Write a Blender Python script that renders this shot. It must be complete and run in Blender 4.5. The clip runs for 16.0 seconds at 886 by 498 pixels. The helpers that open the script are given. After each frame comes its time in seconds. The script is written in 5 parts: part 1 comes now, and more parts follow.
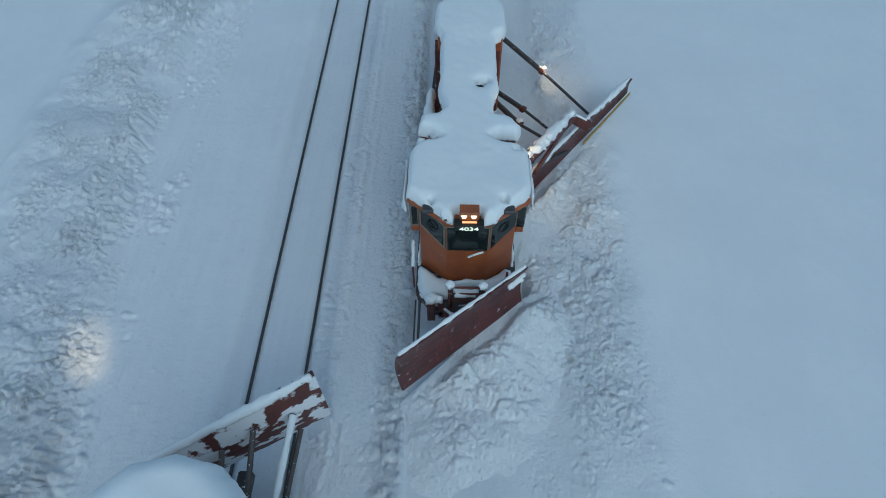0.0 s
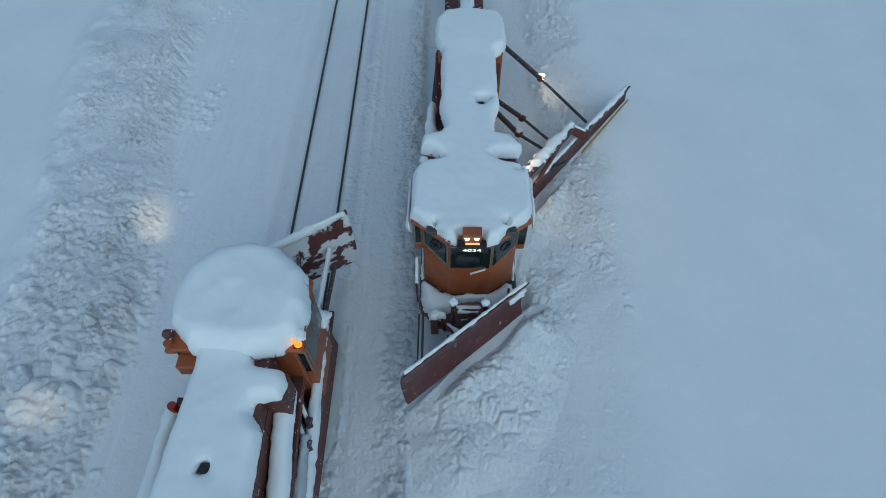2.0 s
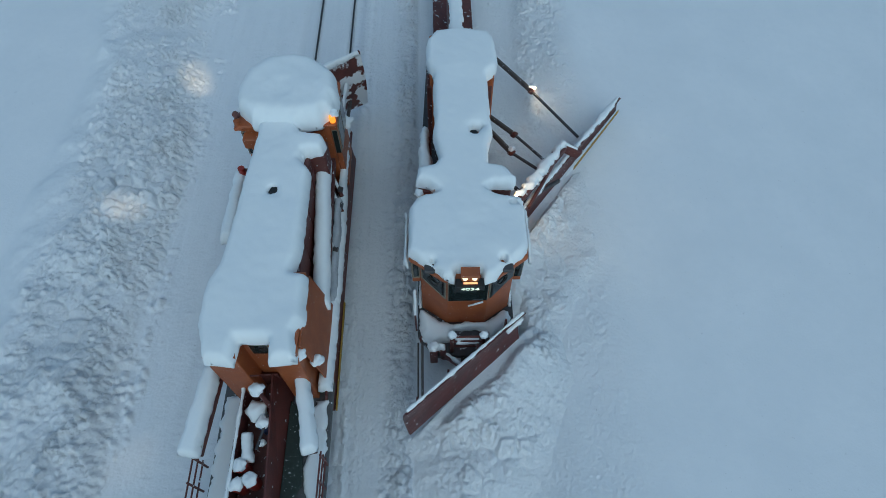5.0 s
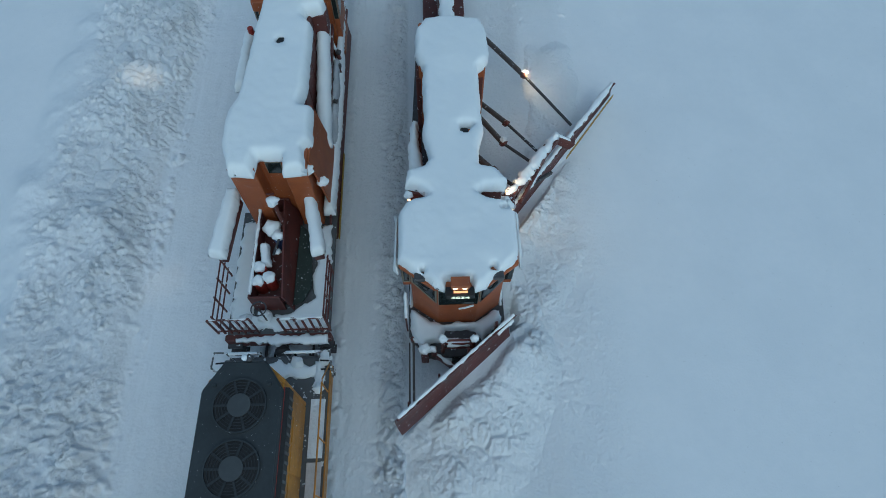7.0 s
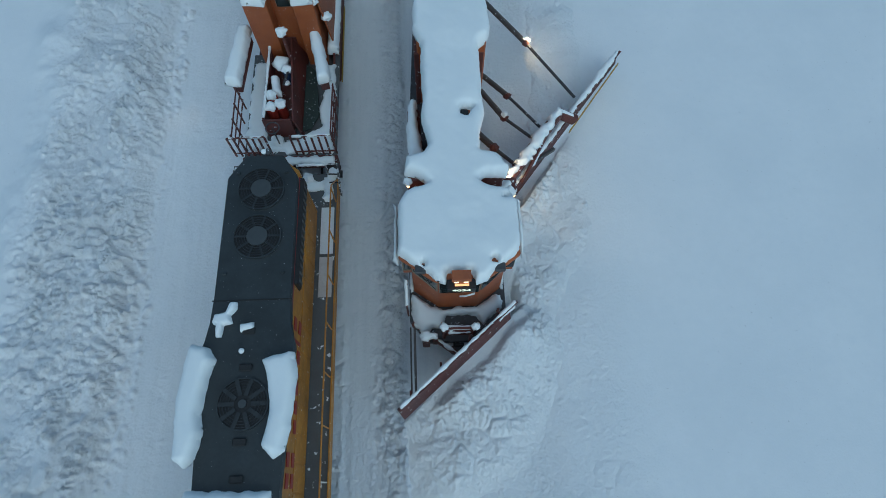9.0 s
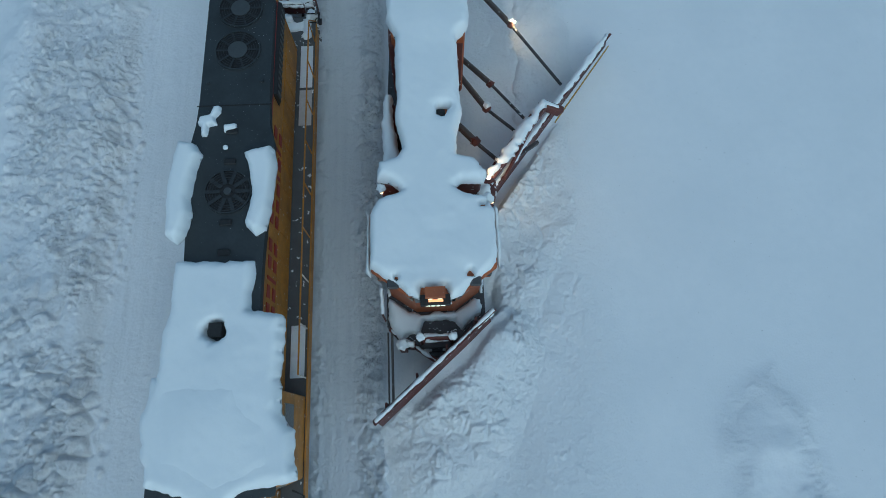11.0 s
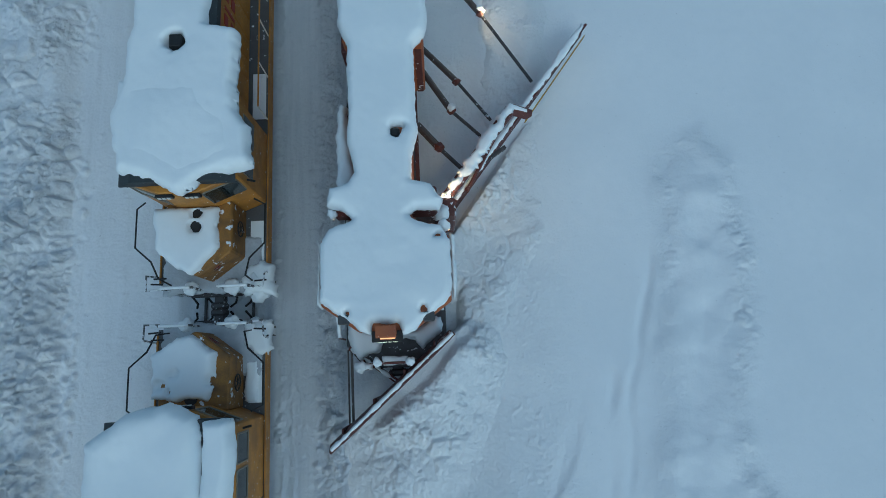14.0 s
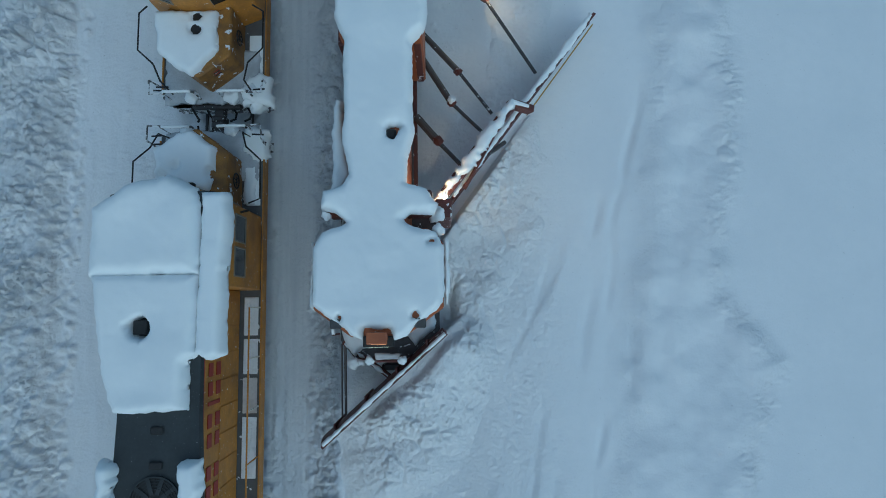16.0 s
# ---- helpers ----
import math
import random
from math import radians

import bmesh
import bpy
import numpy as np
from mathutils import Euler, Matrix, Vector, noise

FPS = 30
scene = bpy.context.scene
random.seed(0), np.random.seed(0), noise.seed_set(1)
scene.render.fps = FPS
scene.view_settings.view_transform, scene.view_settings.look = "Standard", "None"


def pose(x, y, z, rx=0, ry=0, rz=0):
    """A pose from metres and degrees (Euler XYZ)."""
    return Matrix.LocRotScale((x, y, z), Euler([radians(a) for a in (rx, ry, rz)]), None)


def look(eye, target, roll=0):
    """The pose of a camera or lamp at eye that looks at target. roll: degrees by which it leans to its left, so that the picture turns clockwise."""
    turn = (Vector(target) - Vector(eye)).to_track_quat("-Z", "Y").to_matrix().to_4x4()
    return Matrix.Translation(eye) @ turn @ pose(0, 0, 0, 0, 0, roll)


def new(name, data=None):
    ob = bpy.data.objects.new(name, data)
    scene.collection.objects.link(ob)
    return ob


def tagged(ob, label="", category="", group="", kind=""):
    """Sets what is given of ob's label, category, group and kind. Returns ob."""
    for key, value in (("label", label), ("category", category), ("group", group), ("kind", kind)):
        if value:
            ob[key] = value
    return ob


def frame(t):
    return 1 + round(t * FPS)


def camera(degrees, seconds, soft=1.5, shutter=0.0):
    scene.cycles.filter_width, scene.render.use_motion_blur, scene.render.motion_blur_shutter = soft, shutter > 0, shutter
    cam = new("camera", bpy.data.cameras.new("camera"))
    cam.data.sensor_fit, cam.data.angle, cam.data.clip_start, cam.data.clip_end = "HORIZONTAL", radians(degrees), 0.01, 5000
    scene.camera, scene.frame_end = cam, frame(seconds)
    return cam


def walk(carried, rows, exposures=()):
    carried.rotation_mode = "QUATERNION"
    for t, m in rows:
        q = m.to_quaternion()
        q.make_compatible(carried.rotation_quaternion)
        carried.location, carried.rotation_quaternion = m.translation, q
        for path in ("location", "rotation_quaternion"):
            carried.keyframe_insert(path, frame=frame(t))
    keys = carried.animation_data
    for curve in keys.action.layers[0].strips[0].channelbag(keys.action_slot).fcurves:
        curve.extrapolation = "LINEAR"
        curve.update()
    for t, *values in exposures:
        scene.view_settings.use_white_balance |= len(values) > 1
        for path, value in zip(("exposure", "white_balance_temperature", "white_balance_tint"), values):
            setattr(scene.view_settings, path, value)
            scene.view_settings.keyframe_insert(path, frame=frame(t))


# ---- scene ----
cam = camera(73.75, 16.0, soft=0.9)
PATH = [
    (0, pose(0.000, 0.000, 15.739, 36.209, 0.362, 1.260)),
    (0.5, pose(-0.025, -1.238, 15.953, 35.815, 0.316, 1.202)),
    (1, pose(-0.064, -2.473, 16.169, 35.404, 0.265, 1.103)),
    (1.5, pose(-0.125, -3.704, 16.393, 34.932, 0.259, 0.946)),
    (2, pose(-0.204, -4.929, 16.610, 34.451, 0.230, 0.732)),
    (2.5, pose(-0.295, -6.149, 16.813, 33.981, 0.181, 0.397)),
    (3, pose(-0.390, -7.365, 17.005, 33.526, 0.144, -0.056)),
    (3.5, pose(-0.477, -8.579, 17.185, 33.047, 0.110, -0.522)),
    (6, pose(-0.355, -14.263, 18.022, 30.148, 0.026, -1.271)),
    (6.5, pose(-0.314, -15.392, 18.157, 28.834, -0.104, -1.479)),
    (7, pose(-0.284, -16.535, 18.281, 27.297, -0.177, -1.656)),
    (7.5, pose(-0.276, -17.673, 18.393, 25.791, -0.173, -1.809)),
    (8, pose(-0.291, -18.796, 18.470, 24.314, -0.136, -1.856)),
    (8.5, pose(-0.302, -19.859, 18.528, 23.208, -0.090, -2.092)),
    (9, pose(-0.296, -20.953, 18.569, 21.869, -0.107, -2.114)),
    (11.5, pose(0.672, -26.145, 18.549, 16.084, -0.068, -2.415)),
    (12, pose(0.916, -27.123, 18.569, 15.012, -0.174, -2.450)),
    (12.5, pose(1.143, -28.091, 18.588, 13.961, -0.248, -2.483)),
    (13, pose(1.337, -29.059, 18.597, 12.890, -0.233, -2.501)),
    (13.5, pose(1.501, -30.043, 18.605, 11.791, -0.198, -2.535)),
    (14, pose(1.632, -31.048, 18.622, 10.629, -0.163, -2.544)),
    (14.5, pose(1.725, -32.057, 18.653, 9.509, -0.109, -2.460)),
    (15, pose(1.794, -33.075, 18.684, 8.379, -0.017, -2.160)),
    (15.5, pose(1.872, -34.104, 18.708, 7.226, 0.064, -1.650)),
    (16, pose(1.963, -35.167, 18.733, 5.951, 0.132, -0.848)),
]
walk(cam, PATH, exposures=[(0, -0.22, 5400, -11), (6, -0.18, 5380, -12), (8.5, -0.13, 5350, -13), (16, -0.26, 5180, -15)])

PLOW = [
(0, 0.000), (0.5, -1.369), (1, -2.743), (1.5, -4.122), (2, -5.508), (2.5, -6.899), (3, -8.294), (3.5, -9.688), (6, -16.822), (6.5, -18.274), (7, -19.720), (7.5, -21.161), (8, -22.573), (8.5, -23.941), (9, -25.355), (11.5, -32.615), (12, -34.016), (12.5, -35.400), (13, -36.788), (13.5, -38.176), (14, -39.550), (14.5, -40.912), (15, -42.276), (15.5, -43.636), (16, -44.996)
]
# ---- world, sun, exposure ----
world = bpy.data.worlds.new("overcast_dusk")
scene.world = world
world.use_nodes = True
wn = world.node_tree
sky = wn.nodes.new("ShaderNodeTexSky")
sky.sky_type, sky.sun_disc = "NISHITA", False
sky.sun_elevation, sky.sun_rotation = radians(48), radians(165)
sky.dust_density, sky.ozone_density = 2.0, 2.0
wn.links.new(sky.outputs[0], wn.nodes["Background"].inputs[0])
wn.nodes["Background"].inputs[1].default_value = 0.10

sun_data = bpy.data.lights.new("sun", "SUN")
sun_data.energy, sun_data.angle, sun_data.color = 0.6, radians(120), (1.0, 0.97, 0.94)
sun = new("sun", sun_data)
sun.matrix_world = look((10, -36, 60), (0, 0, 0))


# ---- materials ----
def mat(name, base, rough=0.6, metal=0.0, tint=None, scale=3.0, mix=0.5, bump=0.0, bscale=40.0, dust=0.0, dscale=5.0, emit=0.0, random_tone=0.0):
    """A procedural surface: base colour broken by a second tone at two scales, fine relief, and clinging snow in flecks."""
    m = bpy.data.materials.new(name)
    m.use_nodes = True
    n, l = m.node_tree.nodes, m.node_tree.links
    b = n["Principled BSDF"]
    b.inputs["Roughness"].default_value, b.inputs["Metallic"].default_value = rough, metal
    co = n.new("ShaderNodeTexCoord").outputs["Object"]

    def noise_tex(sc, detail=5.0):
        t = n.new("ShaderNodeTexNoise")
        t.inputs["Scale"].default_value, t.inputs["Detail"].default_value = sc, detail
        l.new(co, t.inputs["Vector"])
        return t.outputs["Fac"]

    def ramp(src, lo, hi):
        r = n.new("ShaderNodeMapRange")
        r.inputs["From Min"].default_value, r.inputs["From Max"].default_value = lo, hi
        l.new(src, r.inputs["Value"])
        return r.outputs["Result"]

    def blend(fac, a, c):
        x = n.new("ShaderNodeMix")
        x.data_type = "RGBA"
        l.new(fac, x.inputs[0])
        for sock, val in ((x.inputs[6], a), (x.inputs[7], c)):
            if isinstance(val, tuple):
                sock.default_value = (*val, 1)
            else:
                l.new(val, sock)
        return x.outputs[2]

    def times(src, k):
        x = n.new("ShaderNodeMath")
        x.operation = "MULTIPLY"
        l.new(src, x.inputs[0])
        x.inputs[1].default_value = k
        return x.outputs[0]

    tint = tint or tuple(c * 0.75 for c in base)
    col = blend(times(ramp(noise_tex(scale), 0.35, 0.7), mix), base, tint)
    col = blend(times(ramp(noise_tex(scale * 9), 0.4, 0.75), mix * 0.5), col, tint)
    if random_tone:
        info = n.new("ShaderNodeObjectInfo")
        col = blend(times(info.outputs["Random"], random_tone), col, tint)
    if dust:
        col = blend(ramp(noise_tex(dscale, 8.0), 0.72 - dust * 0.3, 0.76 - dust * 0.3), col, (0.78, 0.8, 0.83))
    l.new(col, b.inputs["Base Color"])
    if bump:
        bp = n.new("ShaderNodeBump")
        bp.inputs["Strength"].default_value, bp.inputs["Distance"].default_value = bump, 0.03
        l.new(noise_tex(bscale, 6.0), bp.inputs["Height"])
        l.new(bp.outputs["Normal"], b.inputs["Normal"])
    if emit:
        b.inputs["Emission Color"].default_value = (*base, 1)
        b.inputs["Emission Strength"].default_value = emit
    return m


SNOW = mat("fresh_snow", (0.88, 0.91, 0.925), 0.75, tint=(0.83, 0.87, 0.9), scale=1.2, mix=0.6, bump=0.1, bscale=16)
SNOW_OLD = mat("driven_snow", (0.85, 0.87, 0.9), 0.8, tint=(0.77, 0.8, 0.84), scale=0.8, mix=0.5, bump=0.25, bscale=22)
SNOW_GREY = mat("sooty_snow", (0.62, 0.6, 0.6), 0.85, tint=(0.4, 0.36, 0.34), scale=1.4, mix=0.8, bump=0.5, bscale=20)
ORANGE = mat("orange_paint", (0.36, 0.105, 0.032), 0.5, tint=(0.22, 0.06, 0.025), scale=2.2, mix=0.6, bump=0.1, bscale=30, dust=0.1, dscale=22)
RUST = mat("oxide_red_steel", (0.13, 0.04, 0.032), 0.6, tint=(0.07, 0.028, 0.026), scale=2.5, mix=0.8, bump=0.25, bscale=24, dust=0.3, dscale=7)
RUST_CLEAN = mat("oxide_red_plate", (0.14, 0.038, 0.03), 0.55, tint=(0.07, 0.026, 0.025), scale=3, mix=0.8, bump=0.2, bscale=24, dust=0.14, dscale=6)
BLADE = mat("scraped_blade_plate", (0.125, 0.034, 0.03), 0.5, tint=(0.055, 0.022, 0.022), scale=2.2, mix=0.9, bump=0.25, bscale=24, dust=0.2, dscale=10)
FROSTED = mat("frosted_blade_steel", (0.13, 0.04, 0.032), 0.65, tint=(0.07, 0.028, 0.026), scale=2.5, mix=0.8, bump=0.25, bscale=24, dust=0.84, dscale=1.6)
STEEL = mat("dark_steel", (0.09, 0.09, 0.095), 0.5, 0.4, tint=(0.05, 0.045, 0.045), scale=5, bump=0.2, dust=0.25, dscale=9)
PIPE = mat("grey_pipe", (0.12, 0.105, 0.1), 0.45, 0.3, tint=(0.06, 0.05, 0.045), scale=6, dust=0.2, dscale=12)
RAIL = mat("rail_steel", (0.085, 0.085, 0.09), 0.5, 0.5, tint=(0.05, 0.045, 0.04), scale=9)
ROOF = mat("charcoal_roof_paint", (0.036, 0.043, 0.048), 0.62, tint=(0.018, 0.022, 0.024), scale=1.5, mix=0.7, bump=0.08, dust=0.06, dscale=26)
FAN = mat("fan_guard_grey", (0.034, 0.038, 0.042), 0.6, tint=(0.012, 0.014, 0.015), scale=6)
HUB = mat("fan_hub_grey", (0.06, 0.066, 0.07), 0.55, tint=(0.04, 0.045, 0.05), scale=5)
FROST = mat("frosted_steel", (0.16, 0.16, 0.165), 0.7, tint=(0.07, 0.07, 0.075), scale=4, mix=0.8, bump=0.3, dust=0.8, dscale=6)
GREY = mat("walkway_grey", (0.11, 0.115, 0.12), 0.6, tint=(0.07, 0.07, 0.07), scale=2, dust=0.25, dscale=5)
YELLOW = mat("armour_yellow", (0.56, 0.25, 0.034), 0.55, tint=(0.26, 0.12, 0.028), scale=1.7, mix=0.85, bump=0.1, dust=0.16, dscale=11)
NOSE = mat("chipped_yellow_paint", (0.34, 0.16, 0.026), 0.6, tint=(0.13, 0.07, 0.025), scale=3.0, mix=0.9, bump=0.15, dust=0.34, dscale=5)
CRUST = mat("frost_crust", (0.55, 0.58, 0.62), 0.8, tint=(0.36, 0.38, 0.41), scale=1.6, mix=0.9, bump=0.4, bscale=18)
RED = mat("red_paint", (0.3, 0.03, 0.02), 0.5, tint=(0.22, 0.025, 0.02), scale=8)
BLACK = mat("black_grille", (0.012, 0.012, 0.013), 0.6, tint=(0.025, 0.025, 0.025), scale=12)
GLASS = mat("dark_window_glass", (0.015, 0.022, 0.022), 0.08, tint=(0.02, 0.028, 0.028), scale=4)
FRAME = mat("window_trim", (0.25, 0.22, 0.17), 0.5, tint=(0.14, 0.12, 0.1), scale=8)
GREEN = mat("frosted_green_mat", (0.035, 0.05, 0.045), 0.9, tint=(0.02, 0.03, 0.028), scale=14, bump=0.4, dust=0.2, dscale=16)
WHITE = mat("white_paint", (0.75, 0.74, 0.7), 0.5, tint=(0.55, 0.53, 0.5), scale=12)
GOLD = mat("yellow_edge", (0.42, 0.27, 0.04), 0.55, tint=(0.3, 0.18, 0.03), scale=4, dust=0.2, dscale=10)
BLUE = mat("blue_plastic", (0.03, 0.06, 0.16), 0.5, tint=(0.02, 0.04, 0.1), scale=6)
LAMP = mat("warm_lamp", (1.0, 0.78, 0.5), 0.3, tint=(1.0, 0.7, 0.42), scale=4, emit=1.7)
WORK = mat("work_lamp", (1.0, 0.62, 0.34), 0.3, tint=(1.0, 0.62, 0.34), scale=4, emit=900)
AMBER = mat("amber_lens", (0.9, 0.25, 0.02), 0.3, tint=(0.8, 0.2, 0.02), scale=4, emit=1.6)
SIDE = mat("side_lamp_lens", (1.0, 0.4, 0.14), 0.3, tint=(1.0, 0.38, 0.12), scale=4, emit=16)
GLOW = mat("orange_glow_strip", (1.0, 0.42, 0.18), 0.4, tint=(1.0, 0.4, 0.16), scale=4, emit=1.2)
SIGN = mat("lit_sign", (0.95, 0.92, 0.7), 0.4, tint=(0.95, 0.9, 0.65), scale=4, emit=1.3)


def crumble(m, amount, mask=None, dirt=0.28):
    """Adds broken, crumbly relief and dirt flecks to a snow material, by a mask where one is given."""
    n, l = m.node_tree.nodes, m.node_tree.links
    b = n["Principled BSDF"]
    co = n.new("ShaderNodeTexCoord").outputs["Object"]
    t = n.new("ShaderNodeTexNoise")
    t.inputs["Scale"].default_value, t.inputs["Detail"].default_value, t.inputs["Roughness"].default_value = 3.4, 12.0, 0.76
    l.new(co, t.inputs["Vector"])
    v = n.new("ShaderNodeTexVoronoi")
    v.inputs["Scale"].default_value = 9.0
    warp = n.new("ShaderNodeVectorMath")
    warp.operation = "MULTIPLY_ADD"
    l.new(t.outputs["Color"], warp.inputs[0])
    warp.inputs[1].default_value = (0.35, 0.35, 0.35)
    l.new(co, warp.inputs[2])
    l.new(warp.outputs[0], v.inputs["Vector"])
    add = n.new("ShaderNodeMath")
    add.operation = "MULTIPLY_ADD"
    l.new(v.outputs["Distance"], add.inputs[0])
    add.inputs[1].default_value = -0.45
    l.new(t.outputs["Fac"], add.inputs[2])
    bp = n.new("ShaderNodeBump")
    bp.inputs["Distance"].default_value = amount
    if mask:
        l.new(mask, bp.inputs["Strength"])
    l.new(add.outputs[0], bp.inputs["Height"])
    old = b.inputs["Normal"].links[0].from_socket
    l.new(old, bp.inputs["Normal"])
    l.new(bp.outputs["Normal"], b.inputs["Normal"])
    fleck = n.new("ShaderNodeTexNoise")
    fleck.inputs["Scale"].default_value, fleck.inputs["Detail"].default_value = 11.0, 4.0
    l.new(co, fleck.inputs["Vector"])
    mr = n.new("ShaderNodeMapRange")
    mr.inputs["From Min"].default_value, mr.inputs["From Max"].default_value, mr.inputs["To Max"].default_value = 0.70, 0.76, dirt
    l.new(fleck.outputs["Fac"], mr.inputs["Value"])
    x = n.new("ShaderNodeMix")
    x.data_type = "RGBA"
    l.new(mr.outputs[0], x.inputs[0])
    l.new(b.inputs["Base Color"].links[0].from_socket, x.inputs[6])
    x.inputs[7].default_value = (0.2, 0.21, 0.23, 1)
    l.new(x.outputs[2], b.inputs["Base Color"])


crumble(SNOW_OLD, 0.05, None, 0.12)


def ground_material():
    """Snow darkened along the ploughed lane and the trough, in streaks along the track; the trough's part is painted
    shade.
    """
    m = mat("ground_snow", (0.85, 0.87, 0.9), 0.8, tint=(0.77, 0.8, 0.84), scale=0.35, mix=0.6, bump=0.3, bscale=14)
    n, l = m.node_tree.nodes, m.node_tree.links
    b = n["Principled BSDF"]
    src = b.inputs["Base Color"].links[0].from_socket
    at = n.new("ShaderNodeAttribute")
    at.attribute_name = "darken"
    co = n.new("ShaderNodeTexCoord")
    mp = n.new("ShaderNodeMapping")
    mp.inputs["Scale"].default_value = (6, 0.25, 1)
    l.new(co.outputs["Object"], mp.inputs["Vector"])
    t = n.new("ShaderNodeTexNoise")
    t.inputs["Scale"].default_value, t.inputs["Detail"].default_value = 1.0, 6.0
    l.new(mp.outputs[0], t.inputs["Vector"])
    mr = n.new("ShaderNodeMapRange")
    mr.inputs["From Min"].default_value, mr.inputs["From Max"].default_value = 0.2, 0.8
    mr.inputs["To Min"].default_value, mr.inputs["To Max"].default_value = 0.45, 1.2
    l.new(t.outputs["Fac"], mr.inputs["Value"])
    mu = n.new("ShaderNodeMath")
    mu.operation, mu.use_clamp = "MULTIPLY", True
    l.new(at.outputs["Fac"], mu.inputs[0])
    l.new(mr.outputs[0], mu.inputs[1])
    x = n.new("ShaderNodeMix")
    x.data_type = "RGBA"
    l.new(mu.outputs[0], x.inputs[0])
    l.new(src, x.inputs[6])
    x.inputs[7].default_value = (0.2, 0.25, 0.355, 1)
    l.new(x.outputs[2], b.inputs["Base Color"])
    cr = n.new("ShaderNodeAttribute")
    cr.attribute_name = "crumb"
    crumble(m, 0.07, cr.outputs["Fac"])
    return m


# ---- modelling helpers ----
def root(name, at, label, category, group=""):
    ob = new(name)
    ob.location = at
    ob.empty_display_size = 0.3
    return tagged(ob, label, category, group)


def origin(ob):
    while ob.parent:
        ob = ob.parent
    return Vector(ob.location)


def part(name, bm, material, parent, label="", smooth=False):
    """Links a bmesh, drawn in world coordinates, as one mesh under a thing or part."""
    me = bpy.data.meshes.new(name)
    bmesh.ops.recalc_face_normals(bm, faces=bm.faces[:])
    bm.transform(Matrix.Translation(-origin(parent)))
    bm.to_mesh(me)
    bm.free()
    me.materials.append(material)
    if smooth:
        me.shade_smooth()
    ob = new(name, me)
    ob.parent = parent
    if label:
        ob["label"] = label
    return ob


def bx(*spans, bevel=0.015, into=None):
    """Bevelled boxes from ((x0, x1), (y0, y1), (z0, z1)) triples."""
    bm = into or bmesh.new()
    for xs, ys, zs in spans:
        vs = bmesh.ops.create_cube(bm, size=1)["verts"]
        for v in vs:
            v.co = Vector([s[0] if c < 0 else s[1] for s, c in zip((xs, ys, zs), v.co)])
        if bevel:
            bmesh.ops.bevel(bm, geom=list({e for v in vs for e in v.link_edges}), offset=bevel, segments=1, affect="EDGES")
    return bm


def prism(poly, z0, z1, bevel=0.0, axis="z", into=None):
    """An extruded outline. axis z: outline in x, y; axis y: outline in x, z; axis x: outline in y, z."""
    bm = into or bmesh.new()

    def put(a, b, c):
        return {"z": (a, b, c), "y": (a, c, b), "x": (c, a, b)}[axis]

    lo = [bm.verts.new(put(a, b, z0)) for a, b in poly]
    hi = [bm.verts.new(put(a, b, z1)) for a, b in poly]
    k = len(poly)
    fs = [bm.faces.new(lo[::-1]), bm.faces.new(hi)] + [bm.faces.new((lo[i], lo[(i + 1) % k], hi[(i + 1) % k], hi[i])) for i in range(k)]
    if bevel:
        bmesh.ops.bevel(bm, geom=list({e for f in fs for e in f.edges}), offset=bevel, segments=1, affect="EDGES")
    return bm


def tube(points, r, seg=8, into=None):
    """A round bar along points."""
    bm = into or bmesh.new()
    pts = [Vector(p) for p in points]
    rings = []
    for i, p in enumerate(pts):
        d = (pts[min(i + 1, len(pts) - 1)] - pts[max(i - 1, 0)]).normalized()
        a = d.orthogonal().normalized() if abs(d.z) > 0.9 else d.cross(Vector((0, 0, 1))).normalized()
        b = d.cross(a)
        rings.append([bm.verts.new(p + r * (math.cos(t) * a + math.sin(t) * b)) for t in (2 * math.pi * k / seg for k in range(seg))])
    for u, v in zip(rings, rings[1:]):
        for k in range(seg):
            bm.faces.new((u[k], u[(k + 1) % seg], v[(k + 1) % seg], v[k]))
    bm.faces.new(rings[0][::-1]), bm.faces.new(rings[-1])
    return bm


def beam(a, b, wide, high, bevel=0.01, into=None):
    """A box beam from a to b."""
    bm = into or bmesh.new()
    a, b = Vector(a), Vector(b)
    d = (b - a).normalized()
    s = d.cross(Vector((0, 0, 1))).normalized()
    u = s.cross(d)
    m = Matrix((s * wide, (b - a), u * high)).transposed().to_4x4()
    m.translation = (a + b) / 2
    vs = bmesh.ops.create_cube(bm, size=1, matrix=m)["verts"]
    if bevel:
        bmesh.ops.bevel(bm, geom=list({e for v in vs for e in v.link_edges}), offset=bevel, segments=1, affect="EDGES")
    return bm


